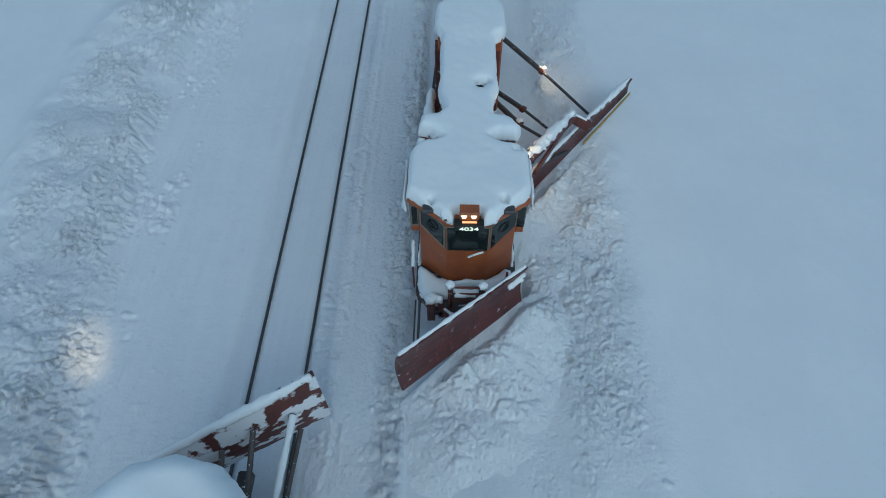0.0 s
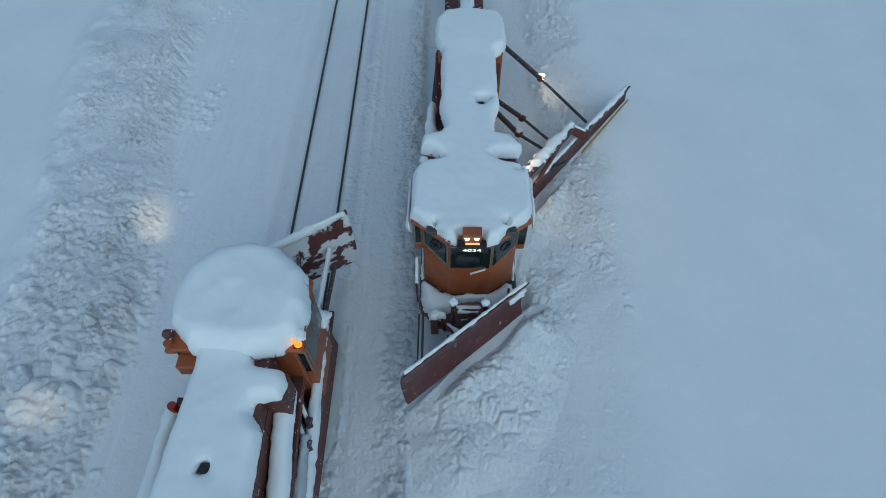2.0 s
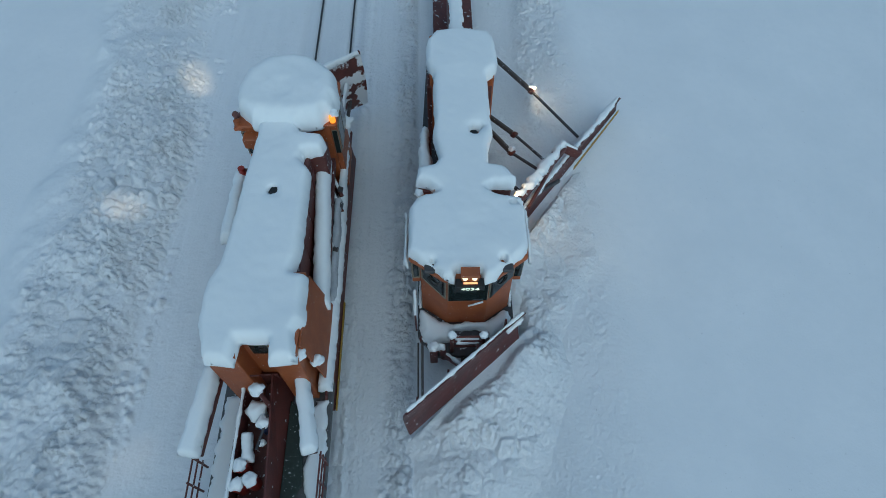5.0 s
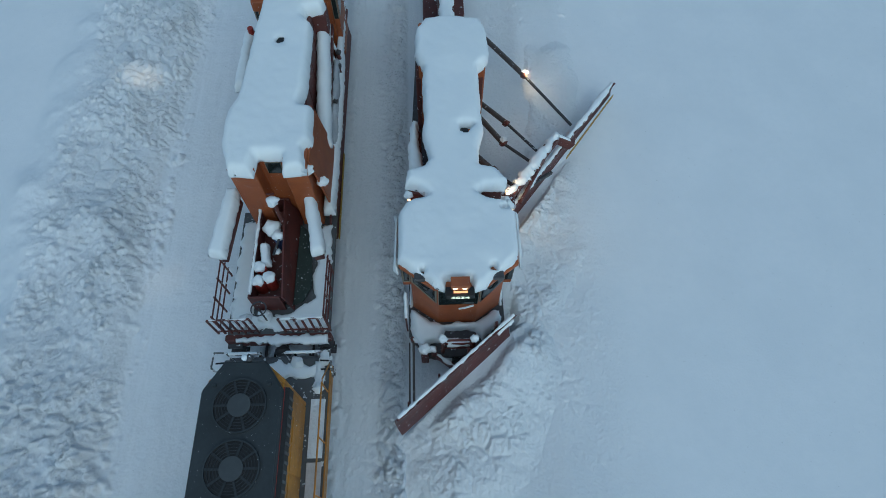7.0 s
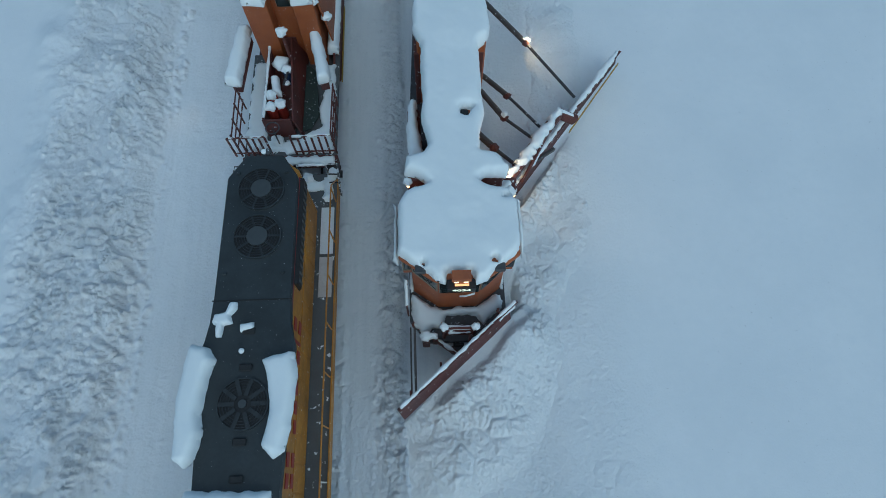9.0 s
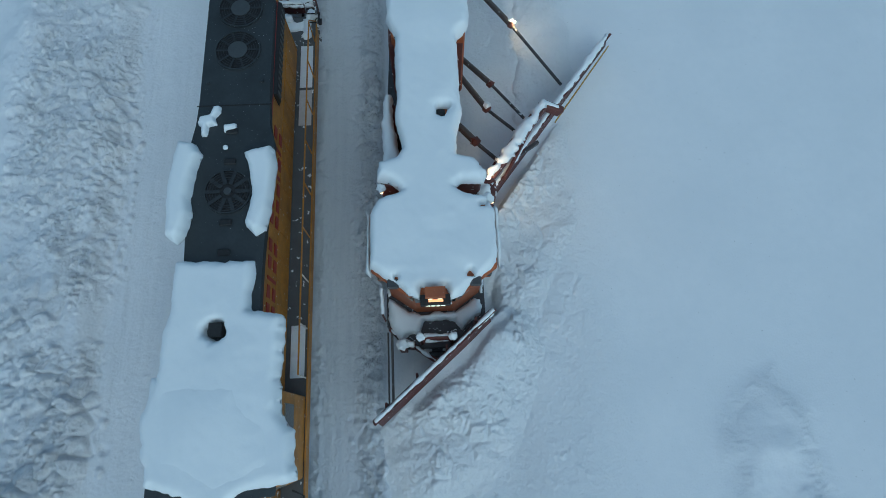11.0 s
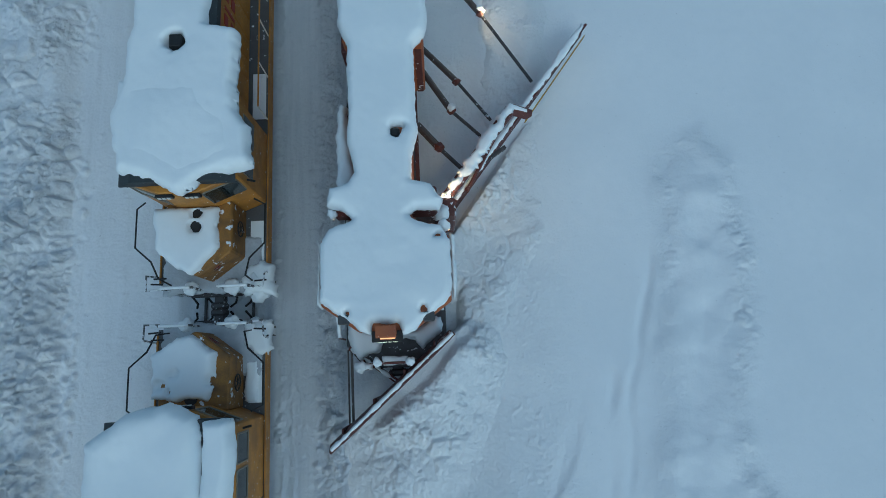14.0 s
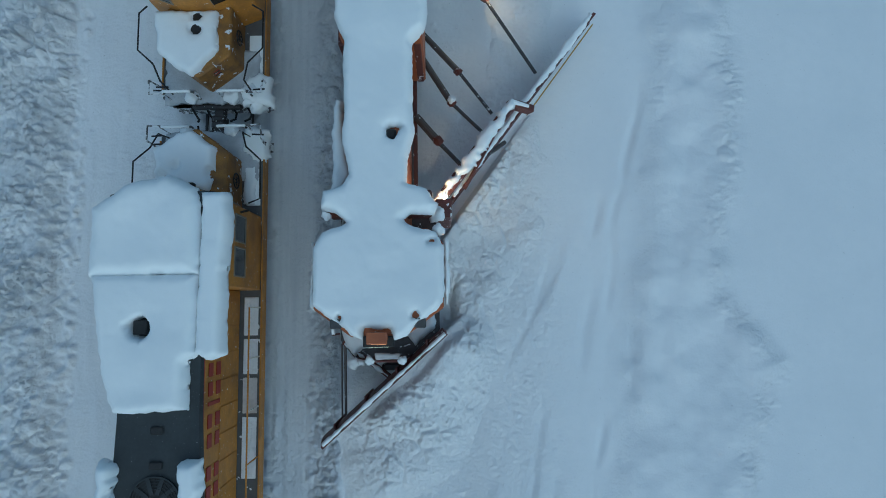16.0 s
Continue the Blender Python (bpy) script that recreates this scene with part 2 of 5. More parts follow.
def slab(p, q, low, high, thick, curve=0.0, rows=6, cols=10, lean=0.0):
    """A plough blade: a plate from p to q (top corners), from its top down to the low heights, hollowed forwards by curve."""
    bm = bmesh.new()
    p, q = Vector(p), Vector(q)
    d = (q - p)
    nrm = Vector((d.y, -d.x, 0)).normalized()
    grid = []
    for side in (0, 1):
        g = []
        for i in range(rows + 1):
            f = i / rows
            r = []
            for j in range(cols + 1):
                s = j / cols
                top = p + d * s
                z = top.z + (low + (high - low) * s - top.z) * f
                off = -curve * math.sin(math.pi * f) + side * thick + lean * f
                r.append(bm.verts.new(Vector((top.x, top.y, z)) + nrm * off))
            g.append(r)
        grid.append(g)
    for g in grid:
        for i in range(rows):
            for j in range(cols):
                bm.faces.new((g[i][j], g[i][j + 1], g[i + 1][j + 1], g[i + 1][j]))
    a, b = grid
    for i in range(rows):
        for j in (0, cols):
            bm.faces.new((a[i][j], a[i + 1][j], b[i + 1][j], b[i][j]))
    for j in range(cols):
        for i in (0, rows):
            bm.faces.new((a[i][j], a[i][j + 1], b[i][j + 1], b[i][j]))
    return bm


def quad(points, thick):
    """A flat panel through four or more corners, given thickness."""
    bm = bmesh.new()
    vs = [bm.verts.new(p) for p in points]
    f = bm.faces.new(vs)
    f.normal_update()
    nn = f.normal * thick
    top = bmesh.ops.extrude_face_region(bm, geom=[f])["geom"]
    for v in top:
        if isinstance(v, bmesh.types.BMVert):
            v.co += nn
    return bm


def ball(at, r, sub=2, squash=1.0, into=None):
    bm = into or bmesh.new()
    vs = bmesh.ops.create_icosphere(bm, subdivisions=sub, radius=r)["verts"]
    for v in vs:
        k = v.co / r
        k = 1 + (0.42 * noise.noise(k * 1.3 + Vector(at) * 3) + 0.2 * noise.noise(k * 3.1 + Vector(at)) if r > 0.09 else 0)
        v.co = Vector((v.co.x * k, v.co.y * k, v.co.z * squash * k)) + Vector(at)
    return bm


def disc(at, r, h, seg=20, into=None):
    bm = into or bmesh.new()
    bmesh.ops.create_cone(bm, cap_ends=True, segments=seg, radius1=r, radius2=r, depth=h, matrix=Matrix.Translation(at))
    return bm


def ring(at, r, w, h, seg=28, into=None):
    """A flat hoop of radius r, w wide and h high."""
    bm = into or bmesh.new()
    vs = [[bm.verts.new((at[0] + rr * math.cos(a), at[1] + rr * math.sin(a), at[2] + zz)) for a in (2 * math.pi * k / seg for k in range(seg))]
          for rr, zz in ((r, 0), (r + w, 0), (r + w, h), (r, h))]
    for c in range(4):
        for k in range(seg):
            bm.faces.new((vs[c][k], vs[c][(k + 1) % seg], vs[(c + 1) % 4][(k + 1) % seg], vs[(c + 1) % 4][k]))
    return bm


rng = np.random.default_rng(7)
LAT = rng.random((256, 256))


def vnoise(x, y):
    """Smooth lattice noise, 0 to 1."""
    xi, yi = np.floor(x).astype(int), np.floor(y).astype(int)
    fx, fy = x - xi, y - yi
    fx, fy = fx * fx * (3 - 2 * fx), fy * fy * (3 - 2 * fy)
    a, b = LAT[xi % 256, yi % 256], LAT[(xi + 1) % 256, yi % 256]
    c, d = LAT[xi % 256, (yi + 1) % 256], LAT[(xi + 1) % 256, (yi + 1) % 256]
    return (a * (1 - fx) + b * fx) * (1 - fy) + (c * (1 - fx) + d * fx) * fy


def fbm(x, y, scale, octaves=4):
    """Layered noise about zero, -1 to 1."""
    s, amp, tot = 0, 1.0, 0.0
    for o in range(octaves):
        s = s + amp * (vnoise(x / scale + 17.3 * o, y / scale + 9.1 * o) * 2 - 1)
        tot += amp
        amp, scale = amp * 0.5, scale * 0.5
    return s / tot


def step(x, a, b):
    t = np.clip((x - a) / (b - a), 0, 1)
    return t * t * (3 - 2 * t)


def inside_distance(px, py, poly):
    """Distance to an outline's edge, positive inside."""
    d = np.full(px.shape, 1e9)
    odd = np.zeros(px.shape, bool)
    for (ax, ay), (bx_, by) in zip(poly, poly[1:] + poly[:1]):
        ex, ey = bx_ - ax, by - ay
        t = np.clip(((px - ax) * ex + (py - ay) * ey) / (ex * ex + ey * ey + 1e-12), 0, 1)
        d = np.minimum(d, np.hypot(px - ax - t * ex, py - ay - t * ey))
        if ey != 0:
            cross = ((ay > py) != (by > py)) & (px < ex * (py - ay) / ey + ax)
            odd ^= cross
    return np.where(odd, d, -d)


def snow_mesh(name, poly, base, thick, r=0.3, rag=0.06, res=0.06, pits=(), swell=0.06, slope=(0, 0), drop=0.05, soft=0.12):
    """A settled snow cap on an outline: rounded rim, ragged edge, gentle swell, pits melted through at (x, y, radius, depth)."""
    xs = [p[0] for p in poly]
    ys = [p[1] for p in poly]
    gx = np.arange(min(xs) - 0.3, max(xs) + 0.3 + res, res)
    gy = np.arange(min(ys) - 0.3, max(ys) + 0.3 + res, res)
    px, py = np.meshgrid(gx, gy, indexing="ij")

    def dist(a, b):
        return inside_distance(a, b, poly) + rag * fbm(a, b, 0.45, 3) + rag * 0.8 * fbm(a + 40, b, 0.17, 3) - rag * 0.3

    d = dist(px, py)
    for _ in range(2):
        gxx, gyy = np.gradient(d, res)
        g2 = np.maximum(gxx ** 2 + gyy ** 2, 0.3)
        out = (d < 0) & (d > -2 * res)
        px = np.where(out, px - d * gxx / g2, px)
        py = np.where(out, py - d * gyy / g2, py)
        d2 = dist(px, py)
        d = np.where(out, np.maximum(d2, -2 * res), d)
    d = np.maximum(dist(px, py), 0)
    q = 1 - np.clip(d / r, 0, 1)
    prof = np.sqrt(np.maximum(1 - q ** 3.2, 0))
    cx, cy = sum(xs) / len(xs), sum(ys) / len(ys)
    z = base + thick * prof * (1 + 0.08 * fbm(px, py, 0.9, 3)) + swell * prof * fbm(px + 9, py, 1.6, 2) + slope[0] * (px - cx) + slope[1] * (py - cy) - drop * (1 - prof)
    z = z + 0.012 * prof * fbm(px, py + 5, 0.22, 2)
    for hx, hy, hr, hd in pits:
        e = np.hypot(px - hx, (py - hy)) + 0.09 * fbm(px, py, 0.2, 2)
        z = z - hd * (1 - step(e, hr * 0.75, hr * 1.25)) - 0.08 * np.exp(-(e / (hr * 2.0)) ** 2)
    gxm, gym = np.meshgrid(gx, gy, indexing="ij")
    ok = dist(gxm, gym) > 0
    cell = ok[:-1, :-1] | ok[1:, :-1] | ok[:-1, 1:] | ok[1:, 1:]
    used = np.zeros(ok.shape, bool)
    for a in (slice(0, -1), slice(1, None)):
        for b in (slice(0, -1), slice(1, None)):
            used[a, b] |= cell
    idx = -np.ones(ok.shape, int)
    k = int(used.sum())
    idx[used] = np.arange(k)
    top = np.stack([px[used], py[used], z[used]], 1)
    low = np.stack([px[used], py[used], np.minimum(z[used] - 0.02, base + slope[0] * (px[used] - cx) + slope[1] * (py[used] - cy) - drop - 0.02)], 1)
    i, j = np.nonzero(cell)
    q4 = np.stack([idx[i, j], idx[i + 1, j], idx[i + 1, j + 1], idx[i, j + 1]], 1)
    edges = {}
    for f in q4.tolist():
        for a, b in zip(f, f[1:] + f[:1]):
            if (b, a) in edges:
                del edges[(b, a)]
            else:
                edges[(a, b)] = 1
    side = [(b, a, a + k, b + k) for a, b in edges]
    faces = q4.tolist() + (q4[:, ::-1] + k).tolist() + side
    me = bpy.data.meshes.new(name)
    me.from_pydata(np.concatenate([top, low]).tolist(), [], faces)
    me.shade_smooth()
    return me


def snow(name, poly, base, thick, label, material=None, parent=None, **kw):
    """A snow cap, as a part of what carries it or as a thing of its own."""
    me = snow_mesh(name, list(poly), base, thick, **kw)
    me.materials.append(material or SNOW)
    if parent:
        me.transform(Matrix.Translation(-origin(parent)))
        ob = new(name, me)
        ob.parent = parent
        ob["label"] = label
        return ob
    cx, cy = sum(p[0] for p in poly) / len(poly), sum(p[1] for p in poly) / len(poly)
    me.transform(Matrix.Translation((-cx, -cy, -base)))
    ob = new(name, me)
    ob.location = (cx, cy, base)
    return tagged(ob, label, "snow")


def bead(p, q, w, h, label, parent, rag=0.03, material=None):
    """A roll of snow along the top edge from p to q."""
    p, q = Vector(p), Vector(q)
    d = (q - p).to_2d().normalized()
    n2 = Vector((-d.y, d.x)) * w / 2
    poly = [tuple(p.to_2d() + n2), tuple(q.to_2d() + n2), tuple(q.to_2d() - n2), tuple(p.to_2d() - n2)]
    g = (q.z - p.z) / (q - p).to_2d().length
    return snow("snow_bead", poly, (p.z + q.z) / 2, h, label, material, parent, r=w * 0.5, rag=rag, res=max(0.03, w / 7), slope=(g * d.x, g * d.y), drop=0.03, swell=0.02)


def clump(at, r, parent, squash=0.8, material=None):
    return part("snow_clump", ball(at, r, 3, squash), material or SNOW, parent, "rounded clump of snow", smooth=True)


def rect(x0, x1, y0, y1):
    return [(x0, y0), (x1, y0), (x1, y1), (x0, y1)]


# ---- ground ----
LX, RX = -4.95, 0.36
PATCH = [(8.9, -25.4), (9.5, -24.4), (10.7, -23.8), (11.7, -25.0), (11.9, -28.4), (11.3, -32.1), (10.9, -34.6), (12.8, -36.9), (11.9, -39.2), (11.0, -44), (6.4, -44), (7.4, -38), (8.4, -31)]


def stamp(z, gx, gy, count, x0, x1, y0, y1, rmin, rmax, seed, lift=0.6, patch=1.5, fade=0.0):
    """Angular clods of snow scattered in patches over a stretch of a height field; fade thins them towards x1 (or x0 if negative)."""
    g = np.random.default_rng(seed)
    for _ in range(count):
        cx, cy = g.uniform(x0, x1), g.uniform(y0, y1)
        f = (cx - x0) / (x1 - x0)
        f = f if fade > 0 else 1 - f
        if g.random() < abs(fade) * f or vnoise(np.array(cx / patch + seed), np.array(cy / patch * 0.7)) < g.uniform(0.2, 0.75):
            continue
        rr = rmin * (rmax / rmin) ** (g.random() ** 2)
        ex, ey, tu = rr * g.uniform(0.7, 1.4), rr * g.uniform(0.7, 1.4), g.uniform(0, math.pi)
        ext = max(ex, ey) * 1.2
        i0, i1 = np.searchsorted(gx, (cx - ext, cx + ext))
        j0, j1 = np.searchsorted(gy, (cy - ext, cy + ext))
        if i1 - i0 < 1 or j1 - j0 < 1:
            continue
        dx, dy = gx[i0:i1, None] - cx, gy[None, j0:j1] - cy
        u, v = np.abs(dx * math.cos(tu) + dy * math.sin(tu)) / ex, np.abs(dy * math.cos(tu) - dx * math.sin(tu)) / ey
        h = np.clip(1.7 * (1 - (u ** 2.6 + v ** 2.6) ** 0.385), 0, 1) * (1 + 0.5 * g.uniform(-1, 1) * dx / ex + 0.5 * g.uniform(-1, 1) * dy / ey)
        z[i0:i1, j0:j1] += h * rr * lift * g.choice([1, 1, 1, -0.8])


def cells(x, y, size, seed):
    """Broken angular pieces: each cell flat or tilted at a height of its own, with narrow cracks between, 0 to 1."""
    x, y = x / size + 0.22 * fbm(x, y, size * 1.5, 2), y / size + 0.22 * fbm(x + 31, y, size * 1.5, 2)
    xi, yi = np.floor(x).astype(int), np.floor(y).astype(int)
    d1, d2, top = np.full(x.shape, 9.0), np.full(x.shape, 9.0), np.zeros(x.shape)
    for di in (-1, 0, 1):
        for dj in (-1, 0, 1):
            a, b = (xi + di + seed * 7) % 256, (yi + dj + seed * 13) % 256
            ex, ey = x - (xi + di + LAT[a, b]), y - (yi + dj + LAT[b, (a + 91) % 256])
            d = np.hypot(ex, ey)
            h = LAT[(a + 57) % 256, (b + 19) % 256] ** 2 + 0.5 * ex * (LAT[(a + 5) % 256, b] - 0.5) + 0.5 * ey * (LAT[a, (b + 5) % 256] - 0.5)
            new_first = d < d1
            d2 = np.where(new_first, d1, np.minimum(d2, d))
            top = np.where(new_first, h, top)
            d1 = np.minimum(d, d1)
    return top * np.clip((d2 - d1) * 4.0, 0, 1) - 0.45 * (1 - np.clip((d2 - d1) * 4.5, 0, 1)) * step(top, 0.05, 0.3)


def break_up(z, x, y, weight, seed, scale=1.0):
    """Adds broken pieces at three sizes to a height field where weight is above zero, in patches."""
    i = np.nonzero((weight > 0.01).any(axis=1))[0]
    if not len(i):
        return
    k = slice(i[0], i[-1] + 1)
    xs, ys, ws = x[k], y[k], weight[k]
    for n, (size, high, patch) in enumerate(((0.62, 0.17, 2.4), (0.27, 0.13, 1.3), (0.14, 0.10, 0.8))):
        spots = step(fbm(xs + 7 * n, ys * 0.8 + seed, patch, 3), -0.25, 0.35)
        z[k] += ws * scale * high * spots * cells(xs, ys, size, seed + n)


def axis_lines(spans, far):
    """Grid lines over (start, end, spacing) stretches, then growing outwards to far."""
    mid = np.concatenate([np.arange(a, b - d / 2, d) for a, b, d in spans] + [[spans[-1][1]]])
    lo, hi, fine = mid[0], mid[-1], spans[0][2]
    grow = [fine]
    while sum(grow) < far:
        grow.append(grow[-1] * 1.35)
    g = np.cumsum(grow)
    return np.concatenate([(lo - g)[::-1], mid, hi + g])


def build_ground():
    gx = axis_lines(((-18, -15, 0.1), (-15, -9.2, 0.045), (-9.2, -4, 0.09), (-4, 7, 0.05), (7, 15, 0.08)), 2500)
    gy = axis_lines(((-43, 20, 0.05), (20, 28, 0.1)), 2500)
    x, y = np.meshgrid(gx, gy, indexing="ij")
    near = step(x, -40, -22) * (1 - step(x, 18, 30)) * step(y, -180, -110) * (1 - step(y, 110, 180))
    wob = 0.35 * fbm(x * 0, y, 5.0, 3)
    z = 0.10 + 0.05 * fbm(x, y, 6.0, 3)
    # bank along the outer side of the train: broken toe, furrow, blocks, then smooth drift falling to the field
    toe = -9.95 - 0.1 * np.clip(y - 3, 0, 14) + 0.9 * wob
    u = toe - x
    drift = 0.55 * fbm(x, y, 2.6, 3)
    bank = step(u, 0, 1.3) * (1 - step(u + drift, 3.9, 5.6))
    z += near * bank * (0.5 + 0.3 * fbm(x, y, 1.5, 4)) + 0.2 * step(u, 2.5, 6)
    z -= near * 0.16 * np.exp(-((u - 1.15 - 0.5 * wob) / 0.3) ** 2) * (0.5 + 0.9 * fbm(x, y, 1.5, 2))
    z += near * 0.10 * np.exp(-((u - 0.55 + 0.6 * wob) / 0.35) ** 2)
    rubble = near * step(u, -0.25, 0.35) * (1 - step(u + drift, 3.0, 4.4))
    # levelled strip, left track, ploughed lane
    strip = step(x, toe - 0.2, toe + 0.3) * (1 - step(x, -6.6, -6.3))
    z += near * strip * (0.022 * fbm(x * 5, y * 0.35, 0.9, 3) + 0.02 * fbm(x, y, 0.5, 3))
    lane = step(x, -3.75, -3.35) * (1 - step(x, -1.5, -1.2))
    track = step(x, -6.55, -6.2) * (1 - step(x, -3.7, -3.3))
    z = z * (1 - track) + track * (0.015 * fbm(x, y, 0.5, 3) - 0.02)
    z = z * (1 - lane) + lane * (0.010 * fbm(x * 3, y * 0.5, 0.7, 3) + 0.012 * fbm(x, y, 0.35, 3) + 0.01)
    for edge, h, w in ((-3.28, 0.06, 0.08), (-2.95, 0.03, 0.06), (-3.7, 0.05, 0.1)):
        z += near * h * np.exp(-((x - edge - 0.06 * fbm(x * 0, y, 0.7, 3)) / w) ** 2) * (0.6 + 0.9 * fbm(x, y, 0.3, 2))
    for c in (LX - 0.75, LX + 0.75):
        z -= 0.07 * np.exp(-((x - c) / 0.10) ** 4)
    # shallow bed of the right track, its rough edge, and the old swath behind the wing
    passed = 0.25 + 0.75 * step(y, 2, 9)
    cut = step(x, -1.5 + 0.08 * wob, -1.1) * (1 - step(x + 0.5 * wob, 2.6, 3.6))
    z -= near * 0.13 * cut
    rough = step(x, -2.3, -1.6) * (1 - step(x, -1.4, -1.15))
    z += near * rough * (0.06 + 0.07 * fbm(x, y, 0.4, 3))
    swath = step(x + 0.5 * wob, 3.0, 3.6) * (1 - step(x, 5.4, 6.8)) * passed
    z += near * swath * (0.12 + 0.14 * fbm(x, y, 1.2, 4))
    # open field, falling slightly away
    z -= 0.05 * np.clip(x - 5, 0, 14)
    z += near * 0.04 * step(x, 4, 7) * fbm(x, y, 3.5, 3)
    # old heap in the field: scalloped rim, and long furrows running into it
    p = inside_distance(x, y, PATCH) + 0.3 * fbm(x, y, 1.0, 3)
    z += near * (0.19 * step(p, -0.4, 0.8) * (1 - 0.75 * step(p, 0.9, 2.4)) * (0.6 + 0.8 * fbm(x, y, 1.3, 2)) + 0.05 * step(p, 0, 0.5) * fbm(x, y, 0.6, 3))
    rim = np.exp(-((p - 0.3) / 0.5) ** 2)
    for k, (ax, bend, w, y0, y1) in enumerate(((5.0, 0.16, 0.14, -44, -31), (6.0, 0.15, 0.2, -44, -29), (6.95, 0.13, 0.14, -44, -26), (7.9, 0.2, 0.2, -40, -31), (8.7, 0.16, 0.3, -42, -27), (4.1, 0.3, 0.16, -42, -31))):
        c = ax + bend * (y + 37) + 0.03 * bend * (y + 37) ** 2 + 0.55 * fbm(x * 0, y + 11 * k, 3.0, 3)
        on = step(y, y0, y0 + 3) * (1 - step(y, y1 - 3, y1))
        z += near * on * np.clip(0.35 + 1.2 * fbm(x, y + 7 * k, 1.8, 3), 0, 1.2) * (0.04 * np.exp(-((x - c - 1.6 * w) / (1.4 * w)) ** 2) - 0.1 * np.exp(-((x - c) / w) ** 2))
    # broken pieces and clods
    break_up(z, x, y, rubble * (0.7 + 0.3 * (1 - step(u, 0.8, 2.2))), 3, 1.7)
    break_up(z, x, y, near * (0.6 * rough + 0.75 * swath * (1 - step(x, 4.4, 6.0)) + 0.3 * step(x, -4.15, -4.0) * (1 - step(x, -3.3, -3.1)) + 0.22 * lane * (0.35 + step(x, -2.6, -1.8)) + 0.12 * cut * step(x, 1.5, 2.5)), 21, 1.2)
    break_up(z, x, y, near * 0.5 * rim * step(x, 8.6, 9.4), 33, 0.8)
    stamp(z, gx, gy, 14000, -13.9, -9.6, -43, 28, 0.06, 0.17, 3, 0.6)
    stamp(z, gx, gy, 2500, -9.9, -6.6, -43, 28, 0.04, 0.09, 4, 0.5, 2.5, -0.7)
    stamp(z, gx, gy, 5000, -2.3, -1.25, -43, 28, 0.05, 0.14, 5, 0.5, 0.9, -0.6)
    stamp(z, gx, gy, 900, -3.8, -2.0, -43, 28, 0.04, 0.07, 15, 0.4)
    stamp(z, gx, gy, 500, 1.3, 3.2, -43, 28, 0.04, 0.1, 16, 0.5)
    stamp(z, gx, gy, 2500, 3.1, 5.6, 4, 28, 0.05, 0.16, 6, 0.5, 1.1, 0.9)
    # darker tone by zone; the trough and its left edge line are painted shade
    darken = near * (lane * (0.10 + 0.19 * step(-y, 10, 26)) * step(x, -3.5, -3.2) * (1 - 0.5 * step(x, -2.1, -1.6)) + 0.16 * cut * (1 - step(x, 1.2, 2.2)) + (0.2 + 0.22 * step(-y, 12, 28)) * track * step(x, -4.1, -3.6) + 0.1 * track
                   + 0.05 * bank * np.clip(0.3 + 1.3 * fbm(x * 2.2, y * 0.5, 1.5, 3), 0, 1) + 0.07 * rim + 0.04 * step(p, 0.2, 1.0) + 0.06 * rough + 0.12 * np.exp(-((x + 1.38) / 0.14) ** 2)
                   + 0.05 * strip * np.clip(fbm(x * 4, y * 0.4, 1.2, 3) + 0.3, 0, 1))
    crumb = 0.10 + 0.06 * fbm(x, y, 4.0, 3) + 0.75 * rubble * (0.6 + 0.6 * fbm(x, y, 1.8, 3)) + 0.25 * bank + 0.3 * strip + 0.7 * rough + 0.6 * swath * (1 - 0.7 * step(x, 4, 6)) + 0.35 * cut + 0.45 * track + 0.5 * lane + 0.3 * step(x, 1.5, 2.5) * (1 - step(x, 5.2, 7.0))
    crumb += 0.4 * rim - 0.08 * step(x, 6.5, 8) * (1 - step(p, -1, 0))
    nx, ny = len(gx), len(gy)
    co = np.stack([x.ravel(), y.ravel(), z.ravel()], 1)
    i, j = np.meshgrid(np.arange(nx - 1), np.arange(ny - 1), indexing="ij")
    a = (i * ny + j).ravel()
    f = np.stack([a, a + ny, a + ny + 1, a + 1], 1)
    me = bpy.data.meshes.new("ground")
    me.vertices.add(len(co))
    me.vertices.foreach_set("co", co.ravel())
    me.loops.add(f.size)
    me.loops.foreach_set("vertex_index", f.ravel())
    me.polygons.add(len(f))
    me.polygons.foreach_set("loop_start", np.arange(0, f.size, 4))
    me.update(calc_edges=True)
    me.attributes.new("darken", "FLOAT", "POINT").data.foreach_set("value", np.clip(darken, 0, 1).ravel())
    me.attributes.new("crumb", "FLOAT", "POINT").data.foreach_set("value", np.clip(near * crumb, 0, 1).ravel())
    me.shade_smooth()
    me.materials.append(ground_material())
    return tagged(new("ground", me), "snow-covered ground with ploughed lane and clod banks", "snow field", kind="structure")


build_ground()


def build_rail(x, dz=0.0):
    prof = [(x - 0.07, -0.16), (x + 0.07, -0.16), (x + 0.02, -0.1), (x + 0.036, -0.03), (x + 0.036, 0.012), (x - 0.036, 0.012), (x - 0.036, -0.03), (x - 0.02, -0.1)]
    bm = prism([(a, b + dz) for a, b in prof], -60, 60, axis="y")
    bmesh.ops.recalc_face_normals(bm, faces=bm.faces[:])
    me = bpy.data.meshes.new("rail")
    bm.to_mesh(me)
    me.materials.append(RAIL)
    tagged(new("rail", me), "worn dark steel running rail in packed snow", "rail", "running rails", "structure")


for rail_x in (LX - 0.75, LX + 0.75):
    build_rail(rail_x)
for rail_x in (RX - 0.75, RX + 0.75):
    build_rail(rail_x, -0.08)


# ---- moving snow plough on the right track ----
def mir(points, c):
    return [(2 * c - p[0], *p[1:]) for p in points]


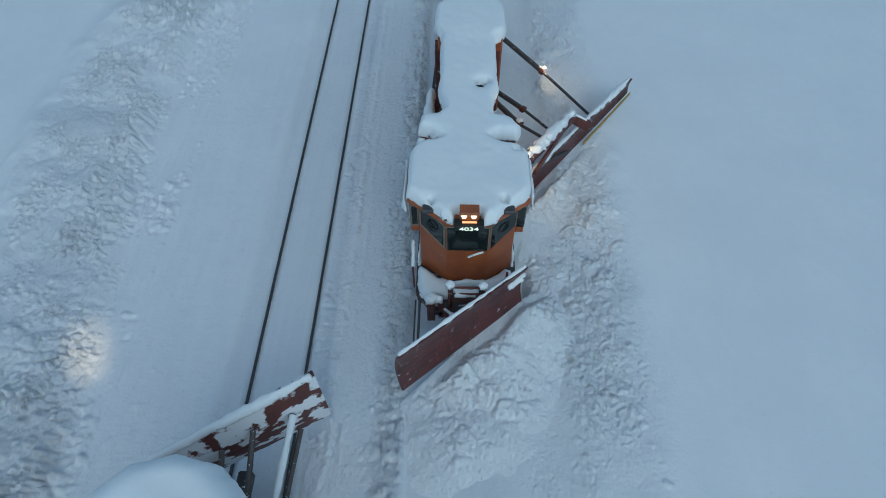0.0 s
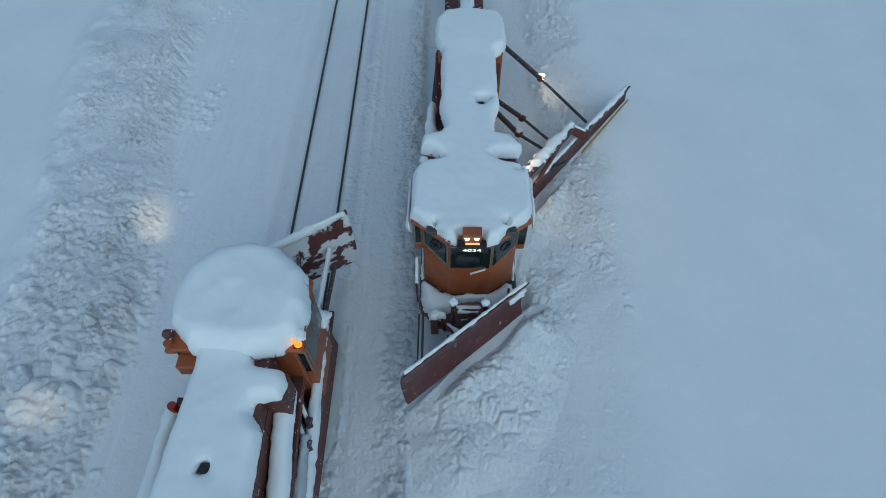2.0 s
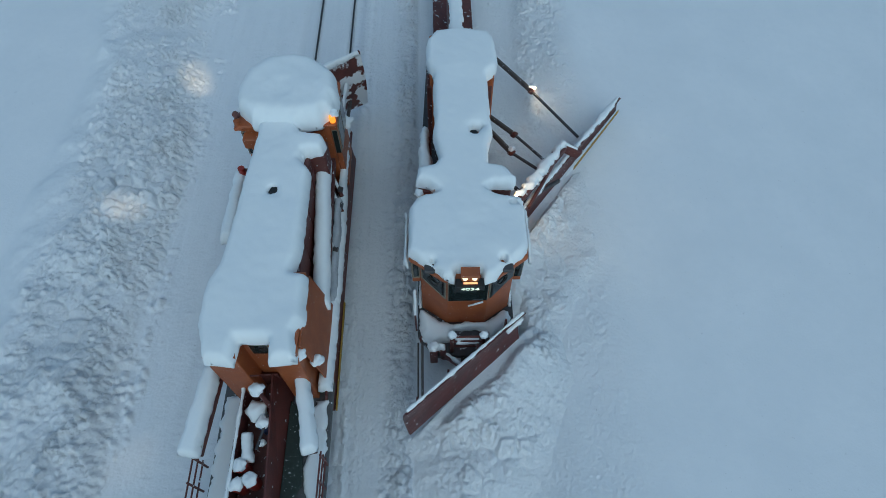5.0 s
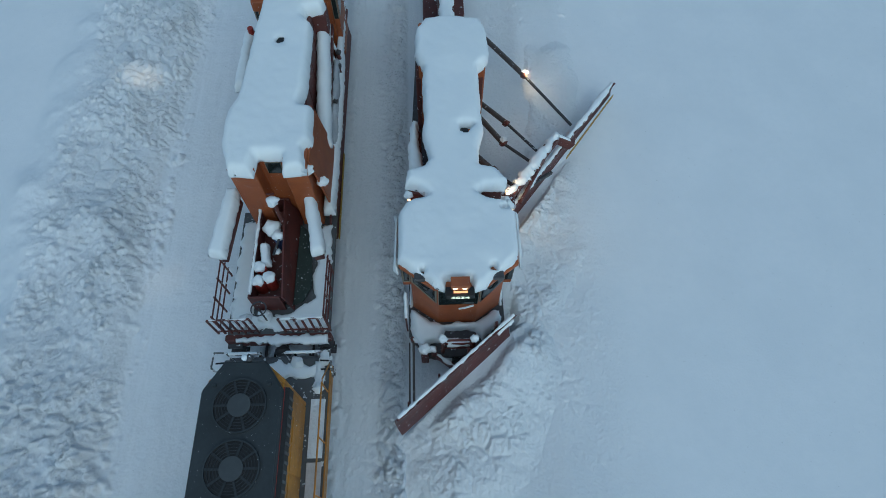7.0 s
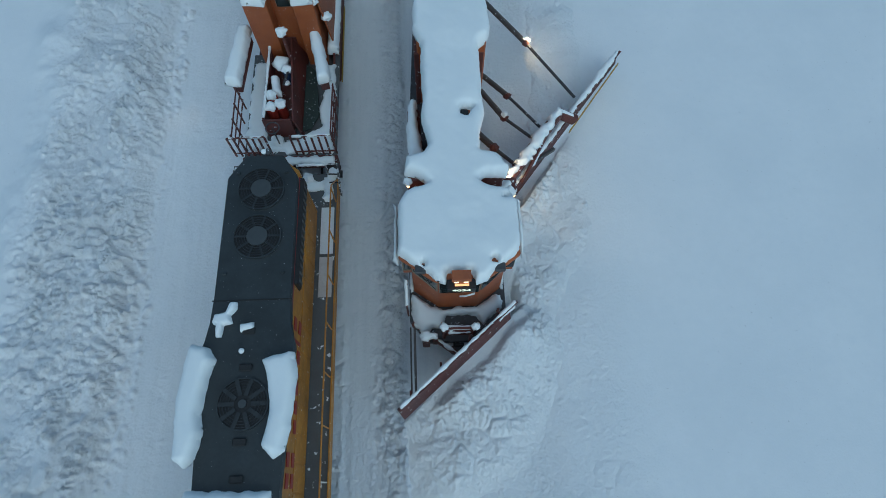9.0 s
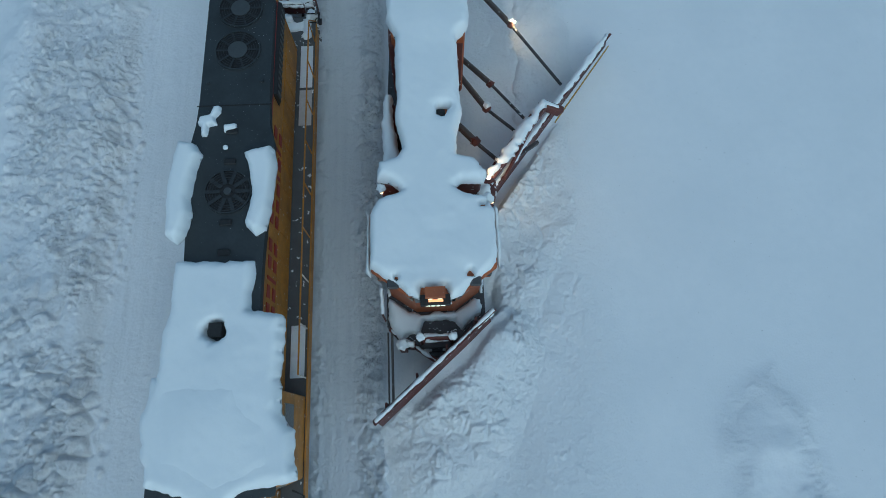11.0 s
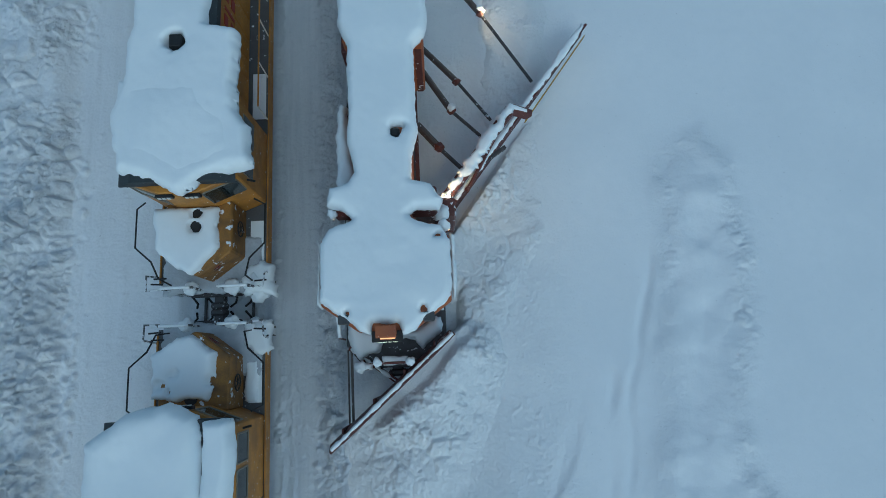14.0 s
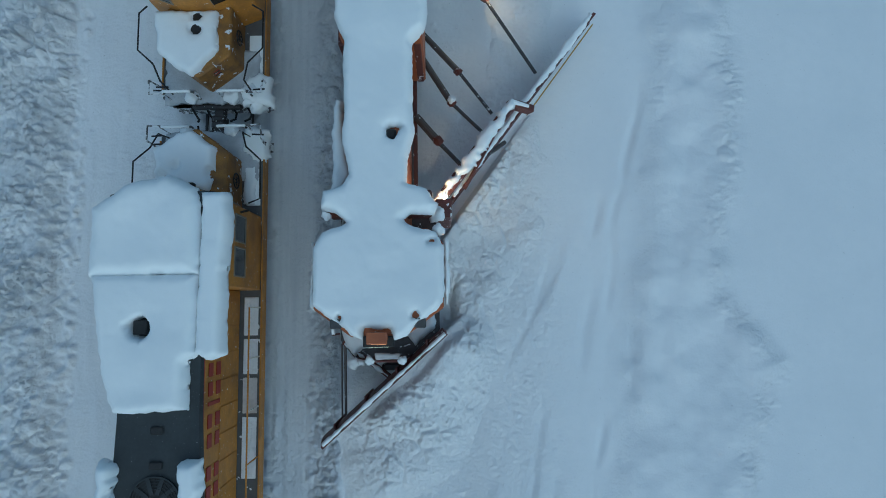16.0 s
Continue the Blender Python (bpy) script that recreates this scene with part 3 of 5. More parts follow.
def wheelset(y, cx, zr, parent):
    for sx in (-1, 1):
        bm = bmesh.new()
        bmesh.ops.create_cone(bm, cap_ends=True, segments=24, radius1=0.5, radius2=0.47, depth=0.13,
                              matrix=Matrix.Translation((cx + sx * 0.76, y, zr + 0.5)) @ Matrix.Rotation(math.pi / 2, 4, "Y"))
        part("wheel", bm, STEEL, parent)


def window(points, parent, name="window", thick=0.03, frame_w=0.05):
    """A glazed opening: dark pane with a raised trim round it."""
    c = sum((Vector(p) for p in points), Vector()) / len(points)
    pane = part(name, quad(points, thick), GLASS, parent)
    bm = bmesh.new()
    k = len(points)
    for i in range(k):
        tube([Vector(points[i]), Vector(points[(i + 1) % k])], frame_w * 0.5, 6, into=bm)
    part("frame", bm, FRAME, pane)
    return pane


def plan_wall(name, poly, z0, z1, material, parent, bevel=0.02, label=""):
    return part(name, prism(poly, z0, z1, bevel), material, parent, label)


def build_plough():
    p = root("snow_plough", (RX, 13, -0.07), "orange and oxide-red railway snow plough under deep snow", "snow plough")
    c = RX
    # frame, deck, running gear
    part("underframe", bx(((c - 0.85, c + 0.85), (9.2, 30), (0.75, 1.15)), bevel=0.03), RUST, p)
    part("deck", prism([(-1.08, 9.0), (-0.55, 8.35), (0.75, 8.35), (1.5, 9.0), (1.82, 9.2), (1.82, 12.6), (1.08, 12.9), (1.08, 21.5), (-0.75, 21.5), (-1.0, 16.0), (-1.08, 13.0)], 1.15, 1.33, 0.02), STEEL, p)
    for y in (10.6, 12.4, 18.6, 20.4):
        wheelset(y, c, -0.07, p)
    for x in (-1, 1):
        for y in (10.0, 18.0):
            part("truck_frame", bx(((c + x - 0.05, c + x + 0.05), (y, y + 3), (0.3, 0.75)), bevel=0.03), STEEL, p)
    # cab
    front = [(-0.2, 9.42), (0.92, 9.42), (1.66, 9.95), (1.66, 11.75), (-0.94, 11.75), (-0.94, 9.95)]
    cab = plan_wall("cab", front, 1.33, 4.2, ORANGE, p, 0.02)
    roof = [(-0.3, 9.22), (1.02, 9.22), (1.95, 9.9), (1.95, 11.5), (1.6, 11.85), (-0.88, 11.85), (-1.22, 11.5), (-1.22, 9.9)]
    part("roof", prism(roof, 4.2, 4.32, 0.03), ORANGE, cab, "orange roof edge")
    for side in (-1, 1):
        x0, x1 = (c + side * 1.3, c + side * 1.53)
        part("bay_window", bx(((min(x0, x1), max(x0, x1)), (10.0, 11.4), (2.9, 4.2)), bevel=0.02), ORANGE, cab)
        window([(x1 + side * 0.005, 10.12, 3.15), (x1 + side * 0.005, 11.25, 3.15), (x1 + side * 0.005, 11.25, 4.0), (x1 + side * 0.005, 10.12, 4.0)], cab)
        window([(x0 + side * 0.02, 9.985, 3.2), (x1 - side * 0.02, 9.985, 3.2), (x1 - side * 0.02, 9.985, 4.0), (x0 + side * 0.02, 9.985, 4.0)], cab)
    window([(-0.17, 9.40, 2.88), (0.9, 9.40, 2.88), (0.9, 9.40, 3.84), (-0.17, 9.40, 3.84)], cab)
    for sgn in (-1, 1):
        a, b = Vector((c + sgn * 0.6, 9.45, 0)), Vector((c + sgn * 1.24, 9.905, 0))
        off = Vector((sgn * 0.012, -0.018, 0))
        q = [(a + off + Vector((0, 0, 2.92))), (b + off + Vector((0, 0, 3.35))), (b + off + Vector((0, 0, 4.15))), (a + off + Vector((0, 0, 3.86)))]
        pane = window(q, cab)
        mid = (a + b) / 2 + off * 3
        bm = bmesh.new()
        for k in range(14):
            t0, t1 = 2 * math.pi * k / 14, 2 * math.pi * (k + 1) / 14
            d = (b - a).normalized()
            tube([mid + d * 0.16 * math.cos(t) + Vector((0, 0, 3.58 + 0.16 * math.sin(t))) for t in (t0, t1)], 0.014, 5, into=bm)
        tube([mid + Vector((0, 0, 3.45)), mid + (b - a) * 0.18 + Vector((0, 0, 3.7))], 0.018, 5, into=bm)
        part("clear_view_screen", bm, BLACK, pane)
        part("marker_lamp", bx(((c + sgn * 1.02 - 0.14, c + sgn * 1.02 + 0.14), (9.42, 9.66), (4.33, 4.46)), bevel=0.03), STEEL, cab)
        part("reflector", ball((c + sgn * 0.98, 9.5, 4.36), 0.05, 1), ORANGE, cab, "orange lens")
    # headlight and number board
    hl = part("headlight", prism([(0.12, 9.12), (0.62, 9.12), (0.58, 9.34), (0.16, 9.34)], 4.42, 4.78, 0.05), ORANGE, cab, "orange twin headlight box")
    for dx in (-0.12, 0.12):
        bm = bmesh.new()
        bmesh.ops.create_cone(bm, cap_ends=True, segments=18, radius1=0.075, radius2=0.055, depth=0.05, matrix=Matrix.Translation((c + dx, 9.1, 4.64)) @ Matrix.Rotation(math.pi / 2, 4, "X"))
        part("lens", bm, LAMP, hl, "lit warm white lens")
    part("visor", prism([(9.12, 4.76), (9.06, 4.74), (9.1, 4.79), (9.34, 4.82), (9.34, 4.77)], 0.13, 0.61, axis="x"), ORANGE, hl)
    part("lower_glow", bx(((0.2, 0.56), (9.04, 9.1), (4.46, 4.475)), bevel=0.003), GLOW, hl)
    nb = part("number_board", bx(((0.0, 0.74), (8.98, 9.24), (4.22, 4.42)), bevel=0.012), BLACK, cab, "black number board")
    cu = bpy.data.curves.new("number", "FONT")
    cu.body, cu.size, cu.align_x, cu.align_y, cu.extrude = "4034", 0.21, "CENTER", "CENTER", 0.003
    tmp = new("number", cu)
    bpy.context.view_layer.update()
    me = bpy.data.meshes.new_from_object(tmp.evaluated_get(bpy.context.evaluated_depsgraph_get()))
    bpy.data.objects.remove(tmp)
    me.transform(Matrix.Translation(Vector((c + 0.01, 8.974, 4.31)) - origin(p)) @ Matrix.Rotation(math.pi / 2, 4, "X") @ Matrix.Diagonal((1.15, 0.85, 1, 1)))
    me.materials.append(SIGN)
    num = new("number", me)
    num.parent = nb
    # front platform with posts, coupler, snow-clogged frame
    for x in (-0.08, 0.8):
        part("post", tube([(x, 8.5, 1.3), (x, 8.5, 2.45)], 0.06), RUST, p)
    bm = bmesh.new()
    for z in (1.75, 2.1, 2.42):
        tube([(-0.08, 8.48, z), (0.8, 8.48, z)], 0.035, 6, into=bm)
    part("front_rail", bm, RUST, p)
    part("coupler", bx(((0.2, 0.52), (8.2, 8.8), (0.7, 1.05)), ((0.1, 0.62), (8.1, 8.3), (0.65, 1.1)), bevel=0.05), STEEL, p)
    part("step_post", bx(((-0.72, -0.5), (8.3, 8.5), (0.9, 1.95)), ((-0.42, -0.26), (8.35, 8.5), (1.0, 1.9)), bevel=0.02), RUST, p)
    part("wiper", tube([(0.4, 9.35, 2.6), (0.55, 9.3, 2.78), (0.8, 9.34, 2.86)], 0.03, 6), SNOW, cab)
    part("hand_rail", tube([(-1.12, 9.2, 1.3), (-1.12, 9.2, 2.3), (-1.1, 9.9, 2.6)], 0.03, 6), RUST, p)
    # front blade
    blade = part("front_blade", slab((-1.35, 6.28, 2.72), (2.0, 9.22, 2.42), 0.78, 0.6, 0.07, 0.16, 8, 14), BLADE, p, "dark red angled front blade with scraped snow")
    for k in range(4):
        s = 0.12 + 0.25 * k
        a = Vector((-1.35 + 3.35 * s, 6.28 + 2.94 * s, 0))
        part("rib", beam(a + Vector((-0.1, 0.1, 0.7)), a + Vector((-0.1, 0.12, 2.4)), 0.06, 0.14), RUST, blade)
    part("brace", beam((-1.0, 8.95, 1.2), (0.35, 7.95, 1.3), 0.12, 0.3), RUST, p)
    part("brace", beam((-0.95, 8.9, 1.25), (-0.95, 6.75, 1.1), 0.07, 0.07), PIPE, p)
    part("brace", beam((-1.08, 8.9, 1.05), (-1.08, 6.7, 0.95), 0.05, 0.05), PIPE, p)
    part("brace", beam((1.15, 9.1, 1.1), (0.95, 8.5, 1.1), 0.1, 0.2), RUST, p)
    # hood, shoulders, rear house
    part("hood", bx(((-0.34, 1.04), (11.75, 16.8), (1.33, 4.27)), bevel=0.04), ORANGE, p)
    for y in (12.9, 13.9, 14.9, 15.9):
        part("hood_door", bx(((1.04, 1.06), (y, y + 0.9), (1.6, 3.9)), bevel=0.008), ORANGE, p)
        part("hood_door", bx(((-0.36, -0.34), (y, y + 0.9), (1.6, 3.9)), bevel=0.008), ORANGE, p)
    part("shoulder", bx(((-0.98, 1.7), (12.25, 12.85), (3.3, 4.2)), bevel=0.05), RUST, p)
    part("rear_house", bx(((-0.62, 1.5), (16.8, 18.85), (1.33, 4.35)), bevel=0.05), ORANGE, p)
    part("rear_post", bx(((1.25, 1.46), (16.78, 17.4), (1.33, 3.9)), bevel=0.03), RUST, p)
    part("rear_post", bx(((-0.72, -0.55), (16.78, 17.4), (1.33, 3.9)), bevel=0.03), RUST, p)
    part("rear_stack", bx(((0.1, 0.62), (18.85, 24.0), (1.33, 3.6)), bevel=0.05), RUST, p)
    part("exhaust", bx(((0.58, 0.82), (14.1, 14.36), (4.0, 4.46)), bevel=0.05), BLACK, p, "sooty exhaust outlet in snow")
    part("side_tank", bx(((-0.98, -0.6), (13.0, 15.4), (1.33, 3.08)), bevel=0.08), RUST, p)
    for x, y, z in ((-0.95, 12.15, 4.02), (1.95, 11.75, 4.05)):
        part("side_lamp", ball((x, y, z), 0.04, 2), SIDE, p, "amber side lamp")
    # wing: blade, arm, struts
    wing = part("wing_blade", slab((2.22, 13.1, 1.7), (6.78, 19.04, 1.12), 0.6, 0.42, 0.08, 0.06, 6, 14, -0.04), BLADE, p, "long oxide-red wing blade swung out")
    part("edge", slab((4.66, 15.96, 0.66), (6.88, 18.97, 0.52), 0.5, 0.38, 0.03, 0.0, 2, 6), GOLD, wing, "worn yellow cutting edge")
    part("arm", beam((1.75, 12.75, 2.25), (4.0, 15.75, 2.0), 0.3, 0.3, 0.03), RUST, p)
    part("arm", beam((3.95, 15.85, 1.95), (4.65, 15.75, 1.6), 0.22, 0.34, 0.02), RUST, p)
    part("arm", beam((2.6, 13.35, 1.75), (3.85, 15.55, 1.9), 0.1, 0.22, 0.02), RUST, p)
    part("arm", beam((2.9, 14.2, 1.3), (3.9, 14.9, 1.2), 0.12, 0.14, 0.02), STEEL, p)
    part("arm", beam((2.5, 13.9, 1.2), (3.3, 14.5, 1.2), 0.1, 0.12, 0.02), STEEL, p)
    part("hinge", bx(((1.75, 2.2), (12.3, 12.8), (1.0, 3.2)), bevel=0.05), RUST, p)
    for a, m, b, r in (((1.55, 22.0, 1.2), (3.4, 19.6, 0.98), (4.92, 17.16, 0.95), 0.1), ((1.3, 18.6, 1.0), (2.5, 17.2, 1.1), (3.5, 15.8, 1.2), 0.095),
                       ((1.3, 17.75, 1.2), (2.27, 16.1, 1.35), (3.2, 15.1, 1.5), 0.1), ((1.2, 15.7, 1.3), (1.85, 14.9, 1.35), (2.6, 14.05, 1.5), 0.12)):
        st = part("strut", tube([a, m], r, 10), PIPE, p, "grey hydraulic strut dusted with snow")
        part("piston", tube([m, b], r * 0.55, 8), STEEL, st)
        part("collar", ball(m, r * 1.5, 1), RUST, st)
    for x, y, z, r in ((2.02, 12.86, 3.05, 0.042), (3.5, 19.6, 1.16, 0.022), (2.29, 16.08, 1.56, 0.014)):
        part("work_lamp", ball((x, y, z), r, 2), WORK, p, "glaring warm work lamp")
    return p


def pushed_snow():
    """The mass of broken snow that the blade and wing carry along."""
    gx, gy = np.arange(-2.4, 8.2, 0.04), np.arange(2.2, 24.0, 0.04)
    x, y = np.meshgrid(gx, gy, indexing="ij")
    wob = 0.25 * fbm(x, y, 1.1, 3)
    db = (x + 1.35) * 0.66 - (y - 6.28) * 0.752
    ub = (x + 1.35) * 0.752 + (y - 6.28) * 0.66
    # a smooth sheet sliding up the blade, a crest before it, then the broken pile thinning out
    crest = 0.08 + 0.24 * step(ub, 0.6, 1.6) * (1 - 0.4 * step(ub, 3.2, 4.2))
    rim_x = np.minimum(2.7 + 0.5 * (y - 4.3), 6.4) + 2.6 * wob
    fade = 1 - step(x - rim_x, -3.6, 1.1)
    fr = (0.35 + 0.75 * step(ub, 0.2, 2.6) - 0.26 * np.clip(db + wob - 0.8, 0, 3)) * (0.7 + 0.3 * step(db + 0.3 * wob, crest, crest + 0.3))
    fr = fr * step(db, -0.12, 0.02) * step(ub, -0.5 - 0.4 * db, 0.5) * (1 - step(ub, 4.4, 6.4))
    dw = (x - 2.28) * 0.81 - (y - 12.75) * 0.586
    uw = (x - 2.28) * 0.586 + (y - 12.75) * 0.81
    wi = (0.8 - 0.09 * np.clip(uw, 0, 7) - 0.36 * np.clip(dw + wob, 0, 2.2)) * step(dw, 0.02, 0.2) * step(uw, -3.2, -1.0) * (1 - step(uw, 6.6, 8.0))
    ahead = step(db, -0.1, 0.05) * (1 - step(y, 9.0, 10.0)) * step(x + 0.4 * (y - 4), -2.2 + wob, 0.8 + wob) * step(y + 2 * wob, 2.6, 4.6)
    beside = step(x, 1.95, 2.5) * step(y, 8.2, 9.4) * (1 - step(y, 17.0, 19.0)) * step(dw, -0.05, 0.1)
    body = 0.42 * np.maximum(ahead, beside)
    trail = 0.34 * step(x + wob, 3.0, 3.8) * (1 - step(x + wob, 5.0, 6.6)) * step(y, 14.5, 16.5) * (1 - step(y, 21.5, 23.8)) * step(-dw, -0.3, 0.2)
    m = np.maximum(fade * np.maximum(np.maximum(fr, wi), body), trail)
    sheet = step(db, -0.1, 0.0) * (1 - step(db + 0.3 * wob, crest - 0.1, crest + 0.1)) * step(ub, 0.4, 1.0) * (1 - step(ub, 4.2, 4.8))
    z = m - 0.11 + (0.03 + m * 0.22) * fbm(x, y, 1.0, 4) * (1 - 0.8 * sheet)
    lump = z.copy()
    break_up(lump, x, y, (0.12 + 0.7 * step(m, 0.15, 0.6)) * (1 - sheet) * step(m, 0.08, 0.3), 41, 0.9)
    stamp(lump, gx, gy, 5000, -1.6, 6.8, 2.6, 23.0, 0.04, 0.13, 12, 0.45, 0.8)
    z = z + (lump - z) * step(m, 0.1, 0.45) * (1 - step(sheet, 0.2, 0.6))
    z -= 0.05 * (1 - step(m, 0.1, 0.3))
    keep = (m[:-1, :-1] > 0.03) | (m[1:, 1:] > 0.03)
    used = np.zeros(m.shape, bool)
    for a in (slice(0, -1), slice(1, None)):
        for b in (slice(0, -1), slice(1, None)):
            used[a, b] |= keep
    idx = -np.ones(m.shape, int)
    idx[used] = np.arange(used.sum())
    i, j = np.nonzero(keep)
    f = np.stack([idx[i, j], idx[i + 1, j], idx[i + 1, j + 1], idx[i, j + 1]], 1)
    me = bpy.data.meshes.new("pushed_snow")
    me.from_pydata(np.stack([x[used] - RX, y[used] - 13, z[used]], 1).tolist(), [], f.tolist())
    me.shade_smooth()
    me.materials.append(SNOW_OLD)
    ob = new("pushed_snow", me)
    ob.location = (RX, 13, 0)
    return tagged(ob, "broken snow thrown up ahead of plough blades", "snow", kind="stuff")


def plough_snow(p):
    lab = "deep fresh snow lying on the plough"
    for poly, base, thick, kw in (
        ([(-0.3, 9.22), (0.0, 9.12), (0.08, 9.4), (0.64, 9.4), (0.72, 9.12), (1.05, 9.2), (1.35, 9.55), (1.72, 9.75), (1.97, 10.0), (1.99, 11.4), (1.78, 11.8), (1.25, 11.92), (1.0, 12.05), (1.15, 12.22), (1.75, 12.15),
          (1.85, 12.45), (1.55, 12.85), (1.08, 13.0), (1.1, 13.6), (1.26, 14.2), (1.26, 16.6), (1.55, 16.95), (1.64, 17.4), (1.6, 18.3), (1.4, 18.75), (0.8, 18.9), (0.1, 18.95), (-0.45, 18.8), (-0.72, 18.3), (-0.74, 17.3),
          (-0.52, 16.7), (-0.52, 14.0), (-0.36, 13.2), (-0.5, 12.95), (-1.0, 12.8), (-1.05, 12.35), (-0.62, 12.2), (-0.4, 12.0), (-1.0, 11.8), (-1.26, 11.4), (-1.25, 10.0), (-0.95, 9.75), (-0.62, 9.5)],
         4.3, 0.38, dict(r=0.27, rag=0.04, res=0.05, pits=((0.72, 14.24, 0.15, 0.34), (0.88, 14.36, 0.07, 0.25), (1.3, 9.72, 0.09, 0.34), (-0.6, 9.74, 0.08, 0.34), (1.66, 11.55, 0.07, 0.28)))),
        ([(-0.7, 18.9), (1.25, 18.9), (1.25, 21.4), (-0.7, 21.4)], 1.35, 0.2, dict(r=0.2, rag=0.12)),
        ([(0.1, 18.8), (0.65, 18.8), (0.65, 24), (0.1, 24)], 3.6, 0.2, dict(r=0.2)),
        ([(-1.12, 12.85), (-0.62, 12.95), (-0.45, 13.4), (-0.6, 14.2), (-0.66, 15.5), (-0.9, 15.6), (-1.02, 14.6), (-0.98, 13.7)], 3.1, 0.34, dict(r=0.2, rag=0.07)),
        ([(-1.04, 9.0), (-0.62, 8.45), (-0.42, 8.75), (-0.1, 8.8), (0.05, 9.1), (0.9, 9.1), (1.1, 8.75), (1.45, 9.0), (1.75, 9.3), (1.78, 9.9), (0.92, 9.42), (-0.2, 9.42), (-1.04, 9.9)], 1.33, 0.3, dict(r=0.3, rag=0.08)),
        ([(0.05, 8.42), (0.7, 8.42), (0.72, 8.66), (0.02, 8.66)], 2.08, 0.08, dict(r=0.08, rag=0.05, res=0.03)),
        ([(-0.74, 8.28), (-0.24, 8.3), (-0.24, 8.52), (-0.74, 8.52)], 1.92, 0.12, dict(r=0.1, rag=0.05, res=0.03)),
        ([(-1.4, 9.95), (-1.24, 9.85), (-1.22, 11.5), (-1.36, 11.6)], 3.98, 0.2, dict(r=0.09, rag=0.04, res=0.04)),
        ([(1.96, 9.85), (2.1, 9.95), (2.12, 11.6), (1.95, 11.7)], 3.98, 0.2, dict(r=0.09, rag=0.04, res=0.04)),
        ([(-1.06, 9.9), (-0.94, 9.9), (-0.94, 13), (-1.06, 13)], 1.33, 0.2, dict(r=0.1, rag=0.03)),
        ([(1.66, 9.9), (1.8, 9.9), (1.8, 12.2), (1.66, 12.2)], 1.33, 0.2, dict(r=0.1, rag=0.03)),
    ):
        snow("snow_cap", poly, base, thick, lab, None, p, **kw)
    lab = "roll of snow along a steel edge"
    bead((-1.33, 6.32, 2.7), (1.98, 9.22, 2.4), 0.13, 0.09, lab, p)
    bead((2.22, 13.14, 1.69), (6.72, 19.0, 1.12), 0.22, 0.09, lab, p, 0.06)
    bead((1.75, 12.75, 2.4), (4.05, 15.8, 2.15), 0.36, 0.2, lab, p, 0.14)
    bead((3.95, 15.85, 2.1), (4.6, 15.78, 1.75), 0.2, 0.1, lab, p)
    # snow plastered on the face of the front blade
    for s0, s1, drop0, drop1, fat in ((0.86, 0.99, 0.55, 0.35, 0.09), (0.9, 0.985, 0.72, 0.55, 0.07)):
        line = []
        for k in range(13):
            s = s0 + (s1 - s0) * k / 12
            dz = drop0 + (drop1 - drop0) * k / 12 + 0.12 * noise.noise(Vector((14 * s, s0, 0)))
            depth = 0.16 * math.sin(math.pi * min(dz / 1.9, 1)) - 0.02 + 0.03 * noise.noise(Vector((25 * s, 4, s0)))
            line.append((-1.35 + 3.35 * s - 0.66 * depth + 0.05, 6.28 + 2.94 * s + 0.752 * depth - 0.05, 2.72 - 0.3 * s - dz))
        bm = tube(line, fat, 10)
        for v in bm.verts:
            v.co += 0.05 * noise.noise_vector(v.co * 6)
        part("clinging_snow", bm, SNOW, p, "snow plastered on the blade", smooth=True)
    bead((-1.0, 8.95, 1.36), (0.35, 7.95, 1.46), 0.14, 0.07, lab, p, 0.06)
    bead((-1.12, 9.9, 2.6), (-1.12, 9.2, 2.3), 0.1, 0.06, lab, p)
    for x, y, z, r in ((-0.08, 8.5, 2.5, 0.12), (0.8, 8.5, 2.5, 0.12), (-0.6, 8.4, 1.98, 0.16), (1.8, 12.35, 3.4, 0.22), (3.38, 19.75, 1.0, 0.14), (2.27, 16.15, 1.5, 0.11),
                       (-0.95, 12.25, 4.1, 0.12), (1.85, 11.85, 4.1, 0.15)):
        clump((x, y, z), r, p)


PLOUGH = [build_plough(), pushed_snow()]
plough_snow(PLOUGH[0])


